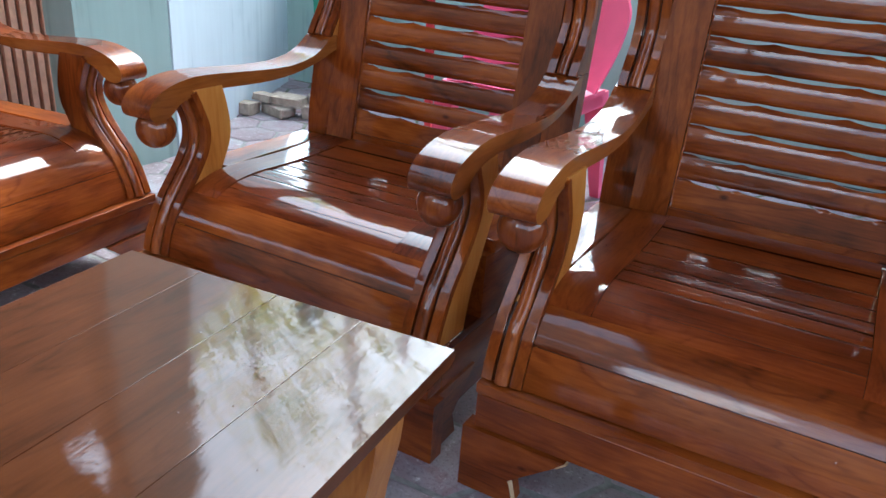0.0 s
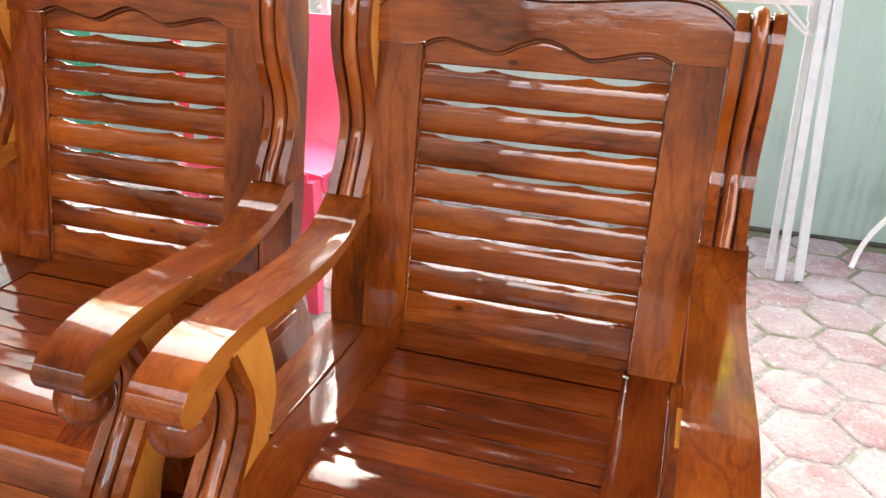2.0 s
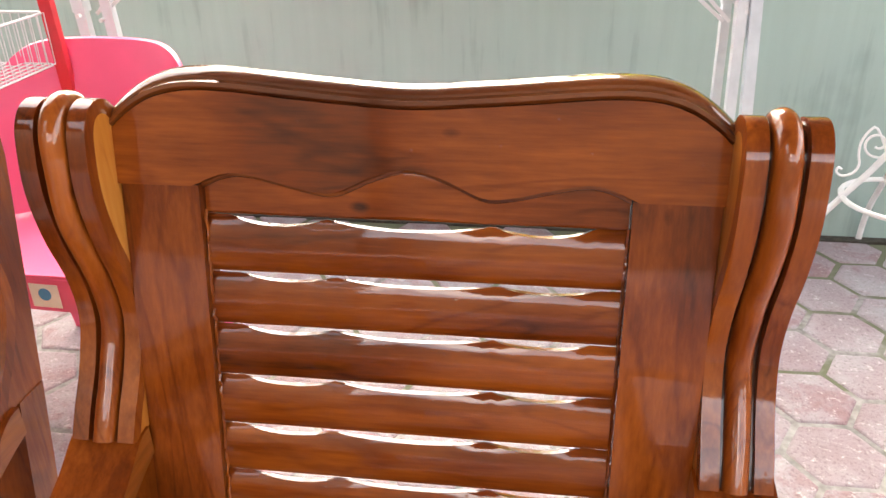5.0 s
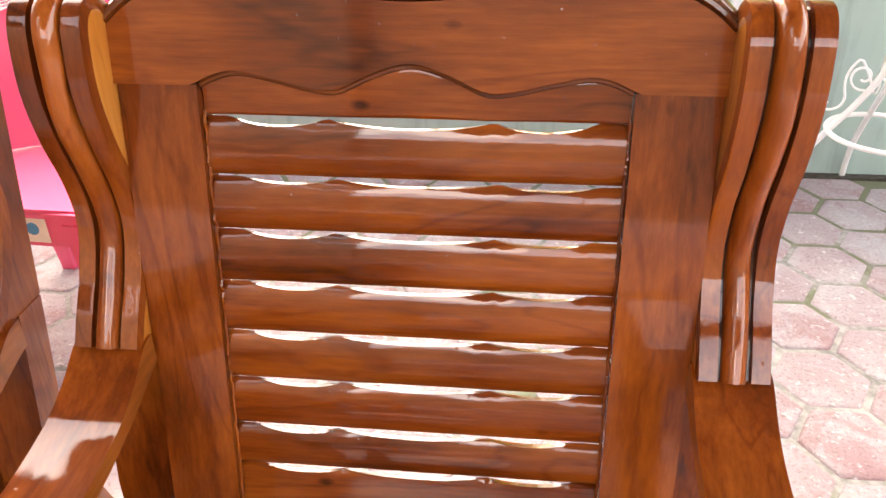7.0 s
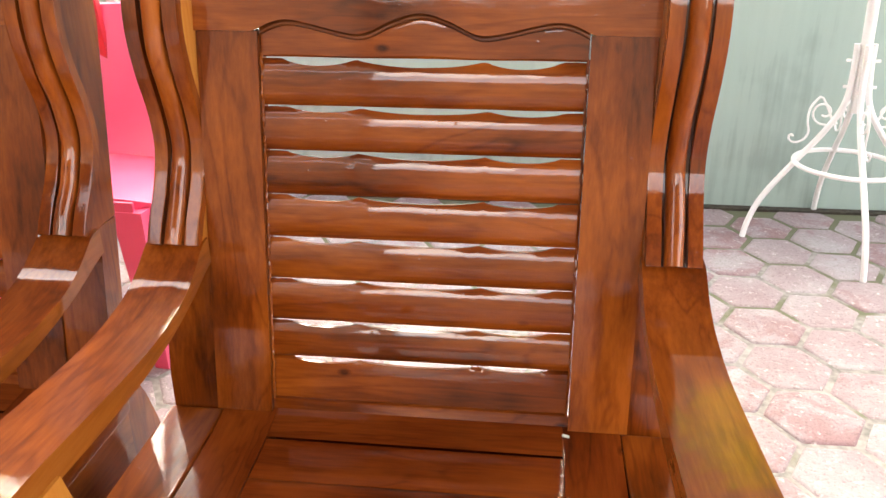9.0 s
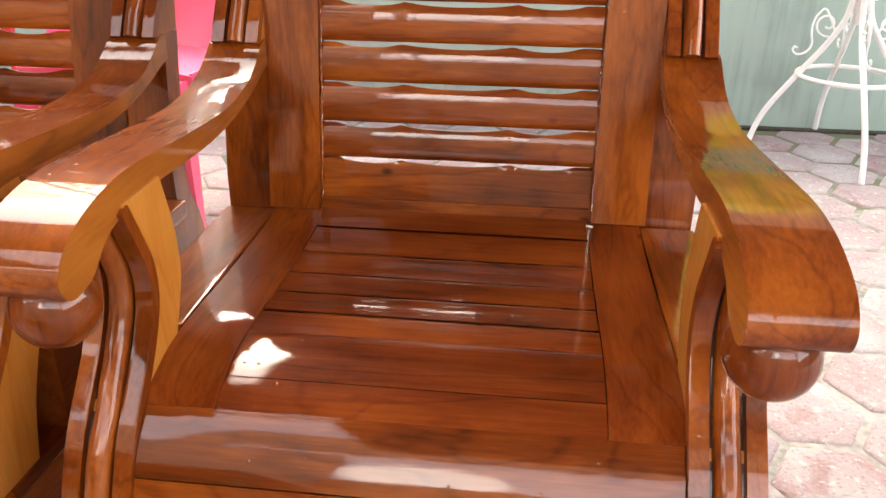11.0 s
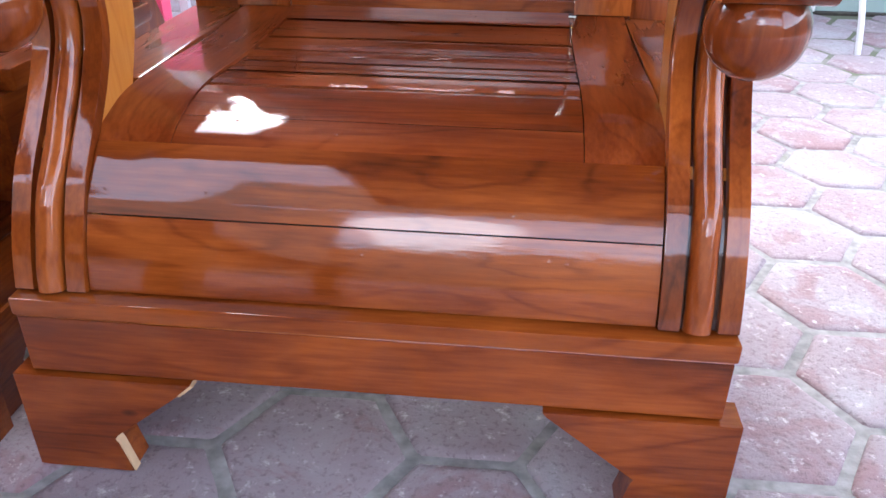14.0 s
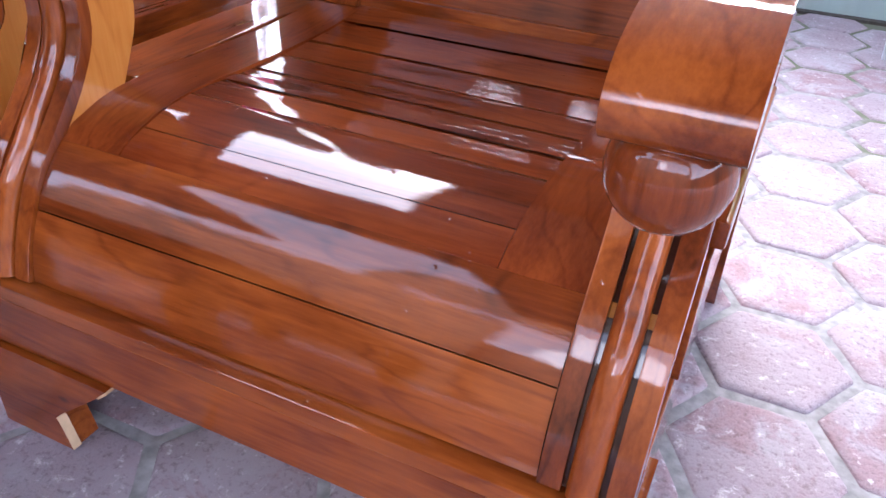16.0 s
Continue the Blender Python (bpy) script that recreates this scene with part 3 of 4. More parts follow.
    back = [(0.052, 0.222), (0.060, 0.25), (0.073, 0.283), (0.10, 0.318), (0.14, 0.342), (0.14, 0.30), (0.10, 0.24), (0.09, 0.222)]
    part("joint_backing", prism(back, 0, -half, half, 0), DARK_GAP, ch)
    part("rear_seat_rail", box(-0.288 - e, 0.288 + e, 0.572, 0.612, 0.34, 0.402, 0.003), WX, ch)
    for s in (-1, 1):
        # open side: ledge and side panel
        a, b = sorted((s * (half + 0.005), s * (0.362 + e)))
        part("side_ledge", box(a, b, 0.21, 0.571, 0.352, 0.380, 0.005), WY, ch)
        a, b = sorted((s * (half + 0.02), s * (half + 0.078)))
        part("side_panel", box(a, b, 0.19, 0.574, 0.2195, 0.3515, 0.002), WY, ch)
        # front post
        fy, ry = (lambda z: smooth_at(z, FRONT_Y)), (lambda z: smooth_at(z, REAR_Y))
        a, b = sorted((s * (half + 0.004), s * (0.348 + e)))
        loops = [[(a, fy(z) + 0.006, z), (b, fy(z) + 0.006, z), (b, ry(z), z), (a, ry(z), z)] for z in np.linspace(0.219, 0.565, 26)]
        post = part("front_post", bevelled(loft(loops), 0.003, 1), bracket or PALE, ch, bracket_label)
        lobes(ch, s, half + 0.001, outline(FRONT_Y, 0.2195, 0.558))
        # armrest
        prof = spline([(0.60, 0.636), (0.578, 0.632), (0.54, 0.607), (0.497, 0.590), (0.43, 0.580), (0.364, 0.580), (0.29, 0.584), (0.216, 0.589), (0.15, 0.592), (0.10, 0.588), (0.06, 0.578),
                       (0.028, 0.563), (0.011, 0.541), (0.014, 0.522), (0.030, 0.513), (0.058, 0.517), (0.075, 0.528), (0.09, 0.540), (0.115, 0.549), (0.152, 0.555), (0.207, 0.557), (0.284, 0.554), (0.35, 0.553),
                       (0.41, 0.556), (0.47, 0.564), (0.53, 0.578), (0.575, 0.593), (0.60, 0.6)], 4)
        a, b = sorted((s * (0.286 + e), s * (0.364 + e)))
        bm = prism([(p[0], p[1]) for p in prof], 0, a, b)
        for v in bm.verts:
            k = max(0.0, min(1.0, (0.58 - v.co.y) / 0.5))
            v.co.x += (0.002 * k if abs(v.co.x) > 0.32 + e else -0.003 * k) * s
            v.co.x -= s * (e - panel) * max(0.0, min(1.0, (v.co.y - 0.1) / 0.45))
        arm = part("armrest", bevelled(bm, 0.004), WY, ch)
        arm.data.materials.append(HONEY)  # sawn sides take the stain lighter
        for poly in arm.data.polygons:
            poly.material_index = 1 if abs(poly.normal.x) > 0.97 else 0
        bm = bmesh.new()
        bmesh.ops.create_uvsphere(bm, u_segments=24, v_segments=14, radius=0.041)
        bmesh.ops.translate(bm, verts=bm.verts, vec=(s * (0.322 + e), 0.056, 0.489))
        part("ball_finial", bm, WZ, ch)
        # rear post, sabre leg and ear
        a, b = sorted((s * (0.289 + panel), s * (0.358 + panel)))
        zz = [(0.0, 0.655, 0.74), (0.06, 0.625, 0.715), (0.13, 0.602, 0.70), (0.2, 0.588, 0.686), (0.27, 0.58, 0.668), (0.33, 0.575, 0.647), (0.378, 0.573, 0.622)]
        rp = [(z, y0, y1) for z, y0, y1 in zz] + [(z, back_y(z) + 0.004, back_y(z) + 0.048) for z in (0.43, 0.5, 0.57, 0.633)]
        part("rear_post", bevelled(loft([[(a, y0, z), (b, y0, z), (b, y1, z), (a, y1, z)] for z, y0, y1 in rp]), 0.003, 1), WZ, ch)
        over = [tuple(p) for p in spline([(0.611, 0.94), (0.616, 0.962), (0.626, 0.977), (0.641, 0.983), (0.658, 0.978), (0.672, 0.962)], 4)]
        face = outline(EAR_Y, 0.634, 0.935, 22) + over
        side = [(y + 0.007, z - 0.002) for y, z in face] + [(0.70, 0.955), (0.70, 0.90), (back_y(0.634) + 0.05, 0.634)]
        part("ear", prism(side, 0, a + 0.0016, b - 0.0016, 0.0), WZ, ch)
        fa, fb = sorted((s * (0.2893 + panel), s * (0.2904 + panel)))
        part("ear_facing", prism(side, 0, fa, fb, 0.0), PALE, ch, "honey-coloured inner face")
        lobes(ch, s, 0.289 + panel, face, 0.93)
        # backrest stile
        a, b = sorted((s * (0.2085 + panel), s * (0.2885 + panel)))
        part("back_stile", bevelled(loft([[(a, back_y(z), z), (b, back_y(z), z), (b, back_y(z) + 0.035, z), (a, back_y(z) + 0.035, z)] for z in (0.385, 0.65, 0.9000)]), 0.004), WZ, ch)
    # crest rail with a wavy lower edge
    xs = np.linspace(-0.292 - panel, 0.292 + panel, 61)

    def rail(lo, hi, y_off, depth):
        loops = []
        for x in xs:
            z0, z1 = lo(x), hi(x)
            loops.append([(x, back_y(z0) + y_off, z0), (x, back_y(z1) + y_off, z1), (x, back_y(z1) + y_off + depth, z1), (x, back_y(z0) + y_off + depth, z0)])
        return loft(loops)
    sx = 0.292 / (0.292 + panel)
    sp = 0.2085 / (0.2085 + panel)
    lo = lambda x: wave_z(x * sp) if abs(x) < 0.2085 + panel else 0.9010
    part("crest_rail", bevelled(rail(lo, lambda x: crest_z(x * sx) - 0.0205, -0.005, 0.034), 0.0016), WX, ch)
    loops = []
    for x in xs:
        z1 = crest_z(x * sx) - 0.003
        y = back_y(z1)
        loops.append([(x, y + a, z1 + b) for a, b in ((-0.002, -0.018), (-0.007, -0.0165), (-0.010, -0.013), (-0.009, -0.009), (-0.004, -0.0075), (-0.0035, -0.005), (0.0, -0.002), (0.007, 0.0), (0.018, 0.0), (0.026, -0.003), (0.029, -0.009), (0.029, -0.018))])
    part("crest_moulding", loft(loops), WXD, ch)
    xs = np.linspace(-0.2075 - panel, 0.2075 + panel, 51)
    loops = []
    for x in xs:
        z1 = wave_z(x * sp)
        loops.append([(x, back_y(z1) + a, z1 + b) for a, b in ((0.012, 0.004), (0.0085, 0.003), (0.0065, -0.001), (0.0045, -0.004), (0.0045, -0.007), (0.0065, -0.0088), (0.0105, -0.0098), (0.014, -0.009))])
    part("wave_moulding", loft(loops), WXD, ch)
    # louvre slats with scalloped edges
    gaps = [0.866, 0.8055, 0.748, 0.690, 0.632, 0.574, 0.515, 0.4615]

    def gap_h(x, big):
        u = abs(x * sp)
        if u < 0.083:
            k = 1 - (u / 0.083) ** 2
        elif u < 0.178:
            k = 1 - ((u - 0.1305) / 0.0475) ** 2
        else:
            k = 0.0
        return 0.0004 + big * max(0.0, k) ** 0.8
    edges = [0.905] + gaps + [0.398]
    deep = [0.0] + [0.0080] + [0.0056 + rs.uniform(-0.0006, 0.0008) for k in range(7)]
    knock = [rs.uniform(-1, 1) for k in range(9)]
    for i in range(9):
        hi, lw = edges[i], edges[i + 1]
        loops = []
        for x in np.linspace(-0.2075 - panel, 0.2075 + panel, 61):
            wob = noise.noise(Vector((x * 26, i * 3.7 + half * 40, 0.3)))
            z1 = (wave_z(x * sp) - 0.004) if i == 0 else hi - gap_h(x + 0.004 * knock[i], deep[i]) + 0.0006 * wob
            z0 = lw if i == 8 else lw + 0.0004 + 0.0006 * max(0.0, wob)
            # the scallop is sawn out of the top edge, the rounded face runs on below it
            full = z1 if i == 0 else max(hi, z1)
            zc, hz = (z0 + full) / 2, (full - z0) / 2
            stop = math.acos(max(-1.0, min(1.0, (zc - z1) / hz)))
            lp = []
            for j in range(11):
                a = stop * j / 10
                z = zc - hz * math.cos(a)
                bul = (0.0150 + 0.0008 * wob) * max(0.0, math.sin(a)) ** 0.62 if 0 < i < 8 else 0.010 * min(1, 2.5 * max(0.0, math.sin(a)))
                lp.append((x, back_y(z) + 0.022 - bul, z))
            lp += [(x, back_y(z1) + 0.0185, z1 - 0.0012), (x, back_y(z1) + 0.024, z1 - 0.010), (x, back_y(z0) + 0.026, z0 + 0.002)]
            loops.append(lp)
        part("slat", loft(loops), WX, ch)
    # lumpy glue and varnish in the joint between slats and stiles
    for sgn in (-1, 1):
        xe = sgn * (0.2075 + panel - 0.0012)
        pts = [Vector((xe + 0.0010 * noise.noise(Vector((z * 90, sgn, half * 30))), back_y(z) + 0.0075 + 0.0045 * noise.noise(Vector((z * 120, sgn * 3, half * 50))), z)) for z in np.linspace(0.402, 0.872, 160)]
        part("joint_bead", tube(pts, 0.0019, 6), WZ, ch, "dark lumpy bead of varnish in the joint")
    return ch


chair_a = armchair(pose(0, 0, 0), "glossy brown teak armchair with louvred back and ball finials")
chair_b = armchair(pose(-0.826, 0.018, 0, 0, 0, -0.6), "glossy brown teak armchair standing close beside its twin", 0.298, panel=0.008)
chair_c = armchair(pose(-1.42, -0.05, 0, 0, 0, 95), "dark glossy teak armchair turned towards the low table", bracket=WZ, bracket_label="dark bracket behind the mouldings")


# ---- low table ----
def low_table():
    t = thing("coffee_table", "low glossy dark brown wooden coffee table with plank top", "table", pose(-0.519, -0.75, 0, 0, 0, 3.7))
    n, hw, top = 4, 0.278, 0.430
    for i in range(n):
        w = 2 * hw / n
        part("plank", box(-hw + i * w + 0.0003, -hw + (i + 1) * w - 0.0003, -0.49, 0.49, top - 0.021, top, 0.0008), DX, t)
    part("edge_strip", box(-hw + 0.01, hw - 0.01, 0.465, 0.486, top - 0.034, top - 0.0215, 0.002), WX, t)
    for y in (-0.39, 0.39):
        part("apron", box(-0.20, 0.20, y - 0.01, y + 0.01, top - 0.11, top - 0.0215, 0.003), WX, t)
    for x in (-0.20, 0.20):
        part("apron", box(x - 0.01, x + 0.01, -0.38, 0.38, top - 0.11, top - 0.0215, 0.003), WY, t)
        for y in (-0.39, 0.39):
            s = 1 if x > 0 else -1
            prof = spline([(0.045, top - 0.0215), (0.04, 0.32), (0.02, 0.21), (0.02, 0.1), (0.035, 0.0)], 4)
            pts = [(x + s * p[0], p[1]) for p in prof] + [(x + s * (p[0] - 0.06), p[1]) for p in prof[::-1]]
            part("leg", prism(pts, 1, y - 0.035, y + 0.035, 0.003), PALE, t, "honey-coloured shaped leg")
    return t


low_table()


# ---- moulded plastic chair ----
def plastic_chair():
    c = thing("plastic_chair", "glossy pink moulded plastic chair on the paving", "chair", pose(-0.935, 1.475, 0, 0, 0, -3))
    us, vs = np.linspace(-1, 1, 25), np.linspace(0, 1, 15)

    def face(off):
        rows = []
        for v in vs:
            row = []
            for u in us:
                w = 0.26 + 0.015 * math.sin(math.pi * v)
                k = abs(u) ** 6
                x = u * w * (1 - 0.10 * max(0, v - 0.75) / 0.25 * abs(u))
                z = 0.43 + 0.365 * v * (1 - 0.17 * k * v)
                y = 0.19 + 0.09 * v - 0.15 * abs(u) ** 2.2 * (1 - 0.35 * v) - 0.09 * (1 - v) ** 3
                row.append(Vector((x * (1 + off), y + off, z + off * 0.2)))
            rows.append(row)
        return rows
    bm = bmesh.new()
    f, b = ([[bm.verts.new(p) for p in r] for r in face(o)] for o in (0.0, 0.012))
    nv, nu = len(vs), len(us)
    for g, flip in ((f, False), (b, True)):
        for i in range(nv - 1):
            for j in range(nu - 1):
                q = (g[i][j], g[i][j + 1], g[i + 1][j + 1], g[i + 1][j])
                bm.faces.new(q[::-1] if flip else q)
    for i in range(nv - 1):
        for j in (0, nu - 1):
            bm.faces.new((f[i][j], f[i + 1][j], b[i + 1][j], b[i][j]))
    for j in range(nu - 1):
        for i in (0, nv - 1):
            bm.faces.new((f[i][j], f[i][j + 1], b[i][j + 1], b[i][j]))
    part("backrest", bm, PINK, c)
    loops = []
    for x in np.linspace(-0.235, 0.235, 17):
        u = x / 0.235
        ed = 0.03 * abs(u) ** 4
        loops.append([(x, y, 0.437 + 0.012 * u * u - 0.014 * math.cos((y + 0.02) / 0.22 * 1.4) - ed * (1 if t else 1)) for y, t in [(yy, 1) for yy in np.linspace(-0.235 + 0.04 * abs(u) ** 4, 0.20 - 0.1 * u * u, 12)]]
                     + [(x, 0.20 - 0.1 * u * u, 0.40 - ed), (x, -0.232 + 0.04 * abs(u) ** 4, 0.40 - ed)])
    part("seat", loft(loops), PINK, c)
    part("apron", box(-0.205, 0.205, -0.236, -0.226, 0.352, 0.428, 0.004), PINK, c)
    for s in (-1, 1):
        xs = sorted((s * 0.235, s * 0.226))
        part("apron", box(xs[0], xs[1], -0.19, 0.12, 0.36, 0.42, 0.004), PINK, c)
        for y0, y1 in ((-0.215, -0.235), (0.15, 0.22)):
            top = [(s * 0.225, y0 - 0.025), (s * 0.225, y0 + 0.03), (s * 0.15, y0 + 0.03), (s * 0.15, y0 - 0.025)]
            bot = [(s * 0.235, y1 - 0.015), (s * 0.235, y1 + 0.015), (s * 0.20, y1 + 0.015), (s * 0.20, y1 - 0.015)]
            part("leg", bevelled(loft([[(x, y, 0.0) for x, y in bot], [(x, y, 0.405) for x, y in top]]), 0.006), PINK, c)
    st = part("sticker", box(0.05, 0.115, -0.2385, -0.2375, 0.363, 0.417, 0.0), STICKER, c, "small worn paper sticker")
    part("emblem", prism([(0.083 + 0.014 * math.cos(a), 0.394 + 0.014 * math.sin(a)) for a in np.linspace(0, 2 * math.pi, 17)[:-1]], 1, -0.2400, -0.2388), STICKER_BLUE, st, "blue round emblem")
    return c


plastic_chair()


# ---- white folding frame ----
def bar(a, b, w, d, mat, parent, name="bar", label=""):
    """A square tube between two points."""
    a, b = Vector(a), Vector(b)
    ax = (b - a).normalized()
    u = ax.cross(Vector((0, 1, 0))).normalized()
    v = ax.cross(u)
    loops = [[p + u * (w / 2) * i + v * (d / 2) * j for i, j in ((-1, -1), (1, -1), (1, 1), (-1, 1))] for p in (a, b)]
    return part(name, bevelled(loft(loops), min(w, d) * 0.12), mat, parent, label)


fr = thing("folding_frame", "white metal folding rack frame standing by the wall", "rack", pose(-0.02, 0, 0))
for x, y, w in ((0.616, 2.09, 0.022), (0.645, 2.005, 0.024), (0.706, 2.025, 0.028)):
    bar((x, y, 0), (0.585 + (x - 0.616) * 0.55, y, 1.0), w, 0.03, FRAME_PAINT, fr, "leg")
bar((0.588, 2.06, 0.84), (0.50, 2.06, 2.3), 0.035, 0.03, FRAME_PAINT, fr, "post")
bar((0.630, 2.045, 0.76), (0.54, 2.045, 2.3), 0.045, 0.03, FRAME_PAINT, fr, "post")
for x in (-1.135, -1.055):
    bar((x + 0.06, 2.03, 0), (x, 2.03, 1.0), 0.03, 0.025, FRAME_PAINT, fr, "leg")
bar((-1.14, 2.06, 0.80), (-1.22, 2.06, 2.3), 0.04, 0.03, FRAME_PAINT, fr, "post")
bar((-1.06, 2.06, 0.86), (-1.14, 2.06, 2.3), 0.075, 0.03, FRAME_PAINT, fr, "post")
bar((-1.07, 2.0, 0.892), (0.572, 2.0, 0.902), 0.024, 0.02, ALU, fr, "crossbar")
bar((-1.07, 2.022, 0.888), (0.572, 2.022, 0.898), 0.012, 0.012, FRAME_PAINT, fr, "crossbar")
for x0, x1 in ((0.50, 0.59), (0.47, 0.575), (-0.98, -1.08), (-0.94, -1.06)):
    bar((x0, 2.015, 0.888), (x1, 2.03, 0.80), 0.009, 0.006, ALU, fr, "brace")
for x, z in ((0.612, 0.90), (0.604, 0.865), (0.62, 0.83), (-1.115, 0.80), (-1.05, 0.79)):
    bm = tube([(x, 2.005, z), (x, 1.99, z)], 0.006, 8)
    part("bolt", bm, ALU, fr)


# ---- wire basket stand ----
def wire(pts, r, mat, parent, name="wire"):
    return part(name, tube(pts, r, 5), mat, parent)


bs = thing("basket_stand", "red-posted stand with white wire baskets", "display stand")
X0, X1, Y0, Y1 = -1.48, -1.035, 1.38, 1.70
for x, y in ((-1.49, 1.72), (-1.028, 1.72)):
    bar((x + 0.03, y, 0), (x - 0.05, y, 1.9), 0.030, 0.02, RED, bs, "post", "red painted flat post")
for x in (-1.49, -1.028):
    bar((x + 0.03, 1.36, 0.03), (x + 0.03, 1.74, 0.03), 0.03, 0.03, RED, bs, "base_bar")
for zb, zt, name in ((0.745, 0.865, "basket"), (0.935, 1.045, "basket")):
    bk = None
    for z, r in ((zt, 0.0034), (zb, 0.0026)):
        q = 0.01
        ring = [(X0 + q, Y0, z), (X1 - q, Y0, z), (X1, Y0 + q, z), (X1, Y1 - q, z), (X1 - q, Y1, z), (X0 + q, Y1, z), (X0, Y1 - q, z), (X0, Y0 + q, z), (X0 + q, Y0, z)]
        bm = tube(ring, r, 5)
        bk = part("rim", bm, WIRE, bk) if bk else part(name, bm, WIRE, bs, "white coated wire basket")
    shallow = zb > 0.9  # the upper tray has open sides
    for x in np.linspace(X0, X1, 22):
        wire([(x, Y0, zb), (x, Y1, zb)] if shallow else [(x, Y0, zt), (x, Y0 + 0.004, zb), (x, Y1, zb), (x, Y1, zt)], 0.0015, WIRE, bk)
    for y in np.linspace(Y0, Y1, 13)[1:-1]:
        wire([(X0, y, zb), (X1, y, zb)] if shallow else [(X0, y, zt), (X0, y, zb), (X1, y, zb), (X1, y, zt)], 0.0015, WIRE, bk)
    if shallow:
        for x, y in ((X0, Y0), (X1, Y0), (X1, Y1), (X0, Y1)):
            wire([(x + (0.004 if x == X0 else -0.004), y + (0.004 if y == Y0 else -0.004), z) for z in (zb, zt)], 0.0026, WIRE, bk, "corner_wire")


# ---- scrolled white pedestal ----
def pedestal():
    t = thing("pedestal_stand", "white wrought metal pedestal with four curved legs and scrolls", "table base", pose(1.178, 2.19, 0))
    part("pole", tube([(-0.026, 0, 0.44), (-0.055, 0, 1.0)], 0.017, 12), WHITE, t)
    for k in range(4):
        a = radians(-94 + 90 * k)
        c, s = math.cos(a), math.sin(a)
        at = lambda r, z: (r * c - 0.06 * z, r * s, z)
        path = spline([(0.024, 0.65), (0.025, 0.55), (0.038, 0.46), (0.088, 0.37), (0.16, 0.275), (0.232, 0.175), (0.266, 0.115), (0.288, 0.055), (0.30, 0.0)], 5)
        part("leg", tube([at(r, z) for r, z in path], 0.0095, 10), WHITE, t)
        sc = []
        for i in range(14):
            q = i / 13
            ang = radians(-60 - 430 * q)
            rr = 0.010 + 0.032 * q
            sc.append((0.092 + rr * math.cos(ang) * (1 if q < 0.9 else 1.05), 0.437 + rr * math.sin(ang)))
        sc += [(0.100, 0.482), (0.122, 0.470), (0.136, 0.44), (0.137, 0.405), (0.131, 0.375), (0.139, 0.352), (0.158, 0.339), (0.177, 0.338), (0.189, 0.350), (0.184, 0.362), (0.175, 0.357)]
        part("scroll", tube([at(r, z) for r, z in spline(sc, 3)], 0.0036, 6), WHITE, t)
        for z in (0.52, 0.60):
            part("bolt", tube([at(0.036, z), at(0.048, z)], 0.005, 6), WHITE, t)
    ring = [(0.16 * math.cos(a) - 0.018, 0.16 * math.sin(a), 0.272) for a in np.linspace(0, 2 * math.pi, 41)]
    part("ring", tube(ring, 0.008, 8), WHITE, t)
    return t


pedestal()


# ---- wrought fence on the wall ----
fence = thing("iron_fence", "brown wrought iron fence with scrolls and gilt leaves", "fence", pose(0.0, 2.57, 0.0, 0, SLOPE, 0))
ZF, BAY = 0.962, 0.192


def leaf_mesh(sgn):
    pts = [(0.0, 0.0), (0.018, 0.012), (0.034, 0.045), (0.046, 0.08), (0.052, 0.125), (0.044, 0.11), (0.036, 0.118), (0.026, 0.088), (0.02, 0.09), (0.012, 0.055), (0.006, 0.05), (0.002, 0.02)]
    return prism([(sgn * x, z) for x, z in pts], 1, -0.002, 0.002)


for i in range(-13, 11):
    x = i * BAY + 0.03
    part("upright", box(x - 0.006, x + 0.006, -0.006, 0.006, ZF, ZF + 0.85, 0.0), IRON, fence)
    u = []
    for k in range(25):
        a = math.pi + math.pi * k / 24
        u.append((x + BAY / 2 + 0.084 * math.cos(a), ZF + 0.085 + 0.078 * math.sin(a)))
    left = [(x + 0.012 + 0.022 + 0.022 * math.cos(b), ZF + 0.10 + 0.022 * math.sin(b)) for b in np.linspace(radians(-30), radians(180), 9)]
    right = [(2 * (x + BAY / 2) - p, q) for p, q in left][::-1]
    part("scroll", tube([(p, 0, q) for p, q in left + u + right], 0.0045, 6), IRON, fence)
    part("knot", box(x - 0.012, x + 0.012, -0.01, 0.01, ZF + 0.065, ZF + 0.095, 0.003), GOLD, fence)
    if i % 2 == 0:
        for sgn in (-1, 1):
            lf = leaf_mesh(sgn)
            bmesh.ops.translate(lf, verts=lf.verts, vec=(x + sgn * 0.008, 0, ZF + 0.10))
            part("leaf", lf, GOLD, fence, "gilt metal leaf")
part("top_rail", box(-2.6, 2.0, -0.008, 0.008, ZF + 0.70, ZF + 0.725, 0.0), IRON, fence)

# ---- rubble by the side wall ----
rnd = random.Random(4)
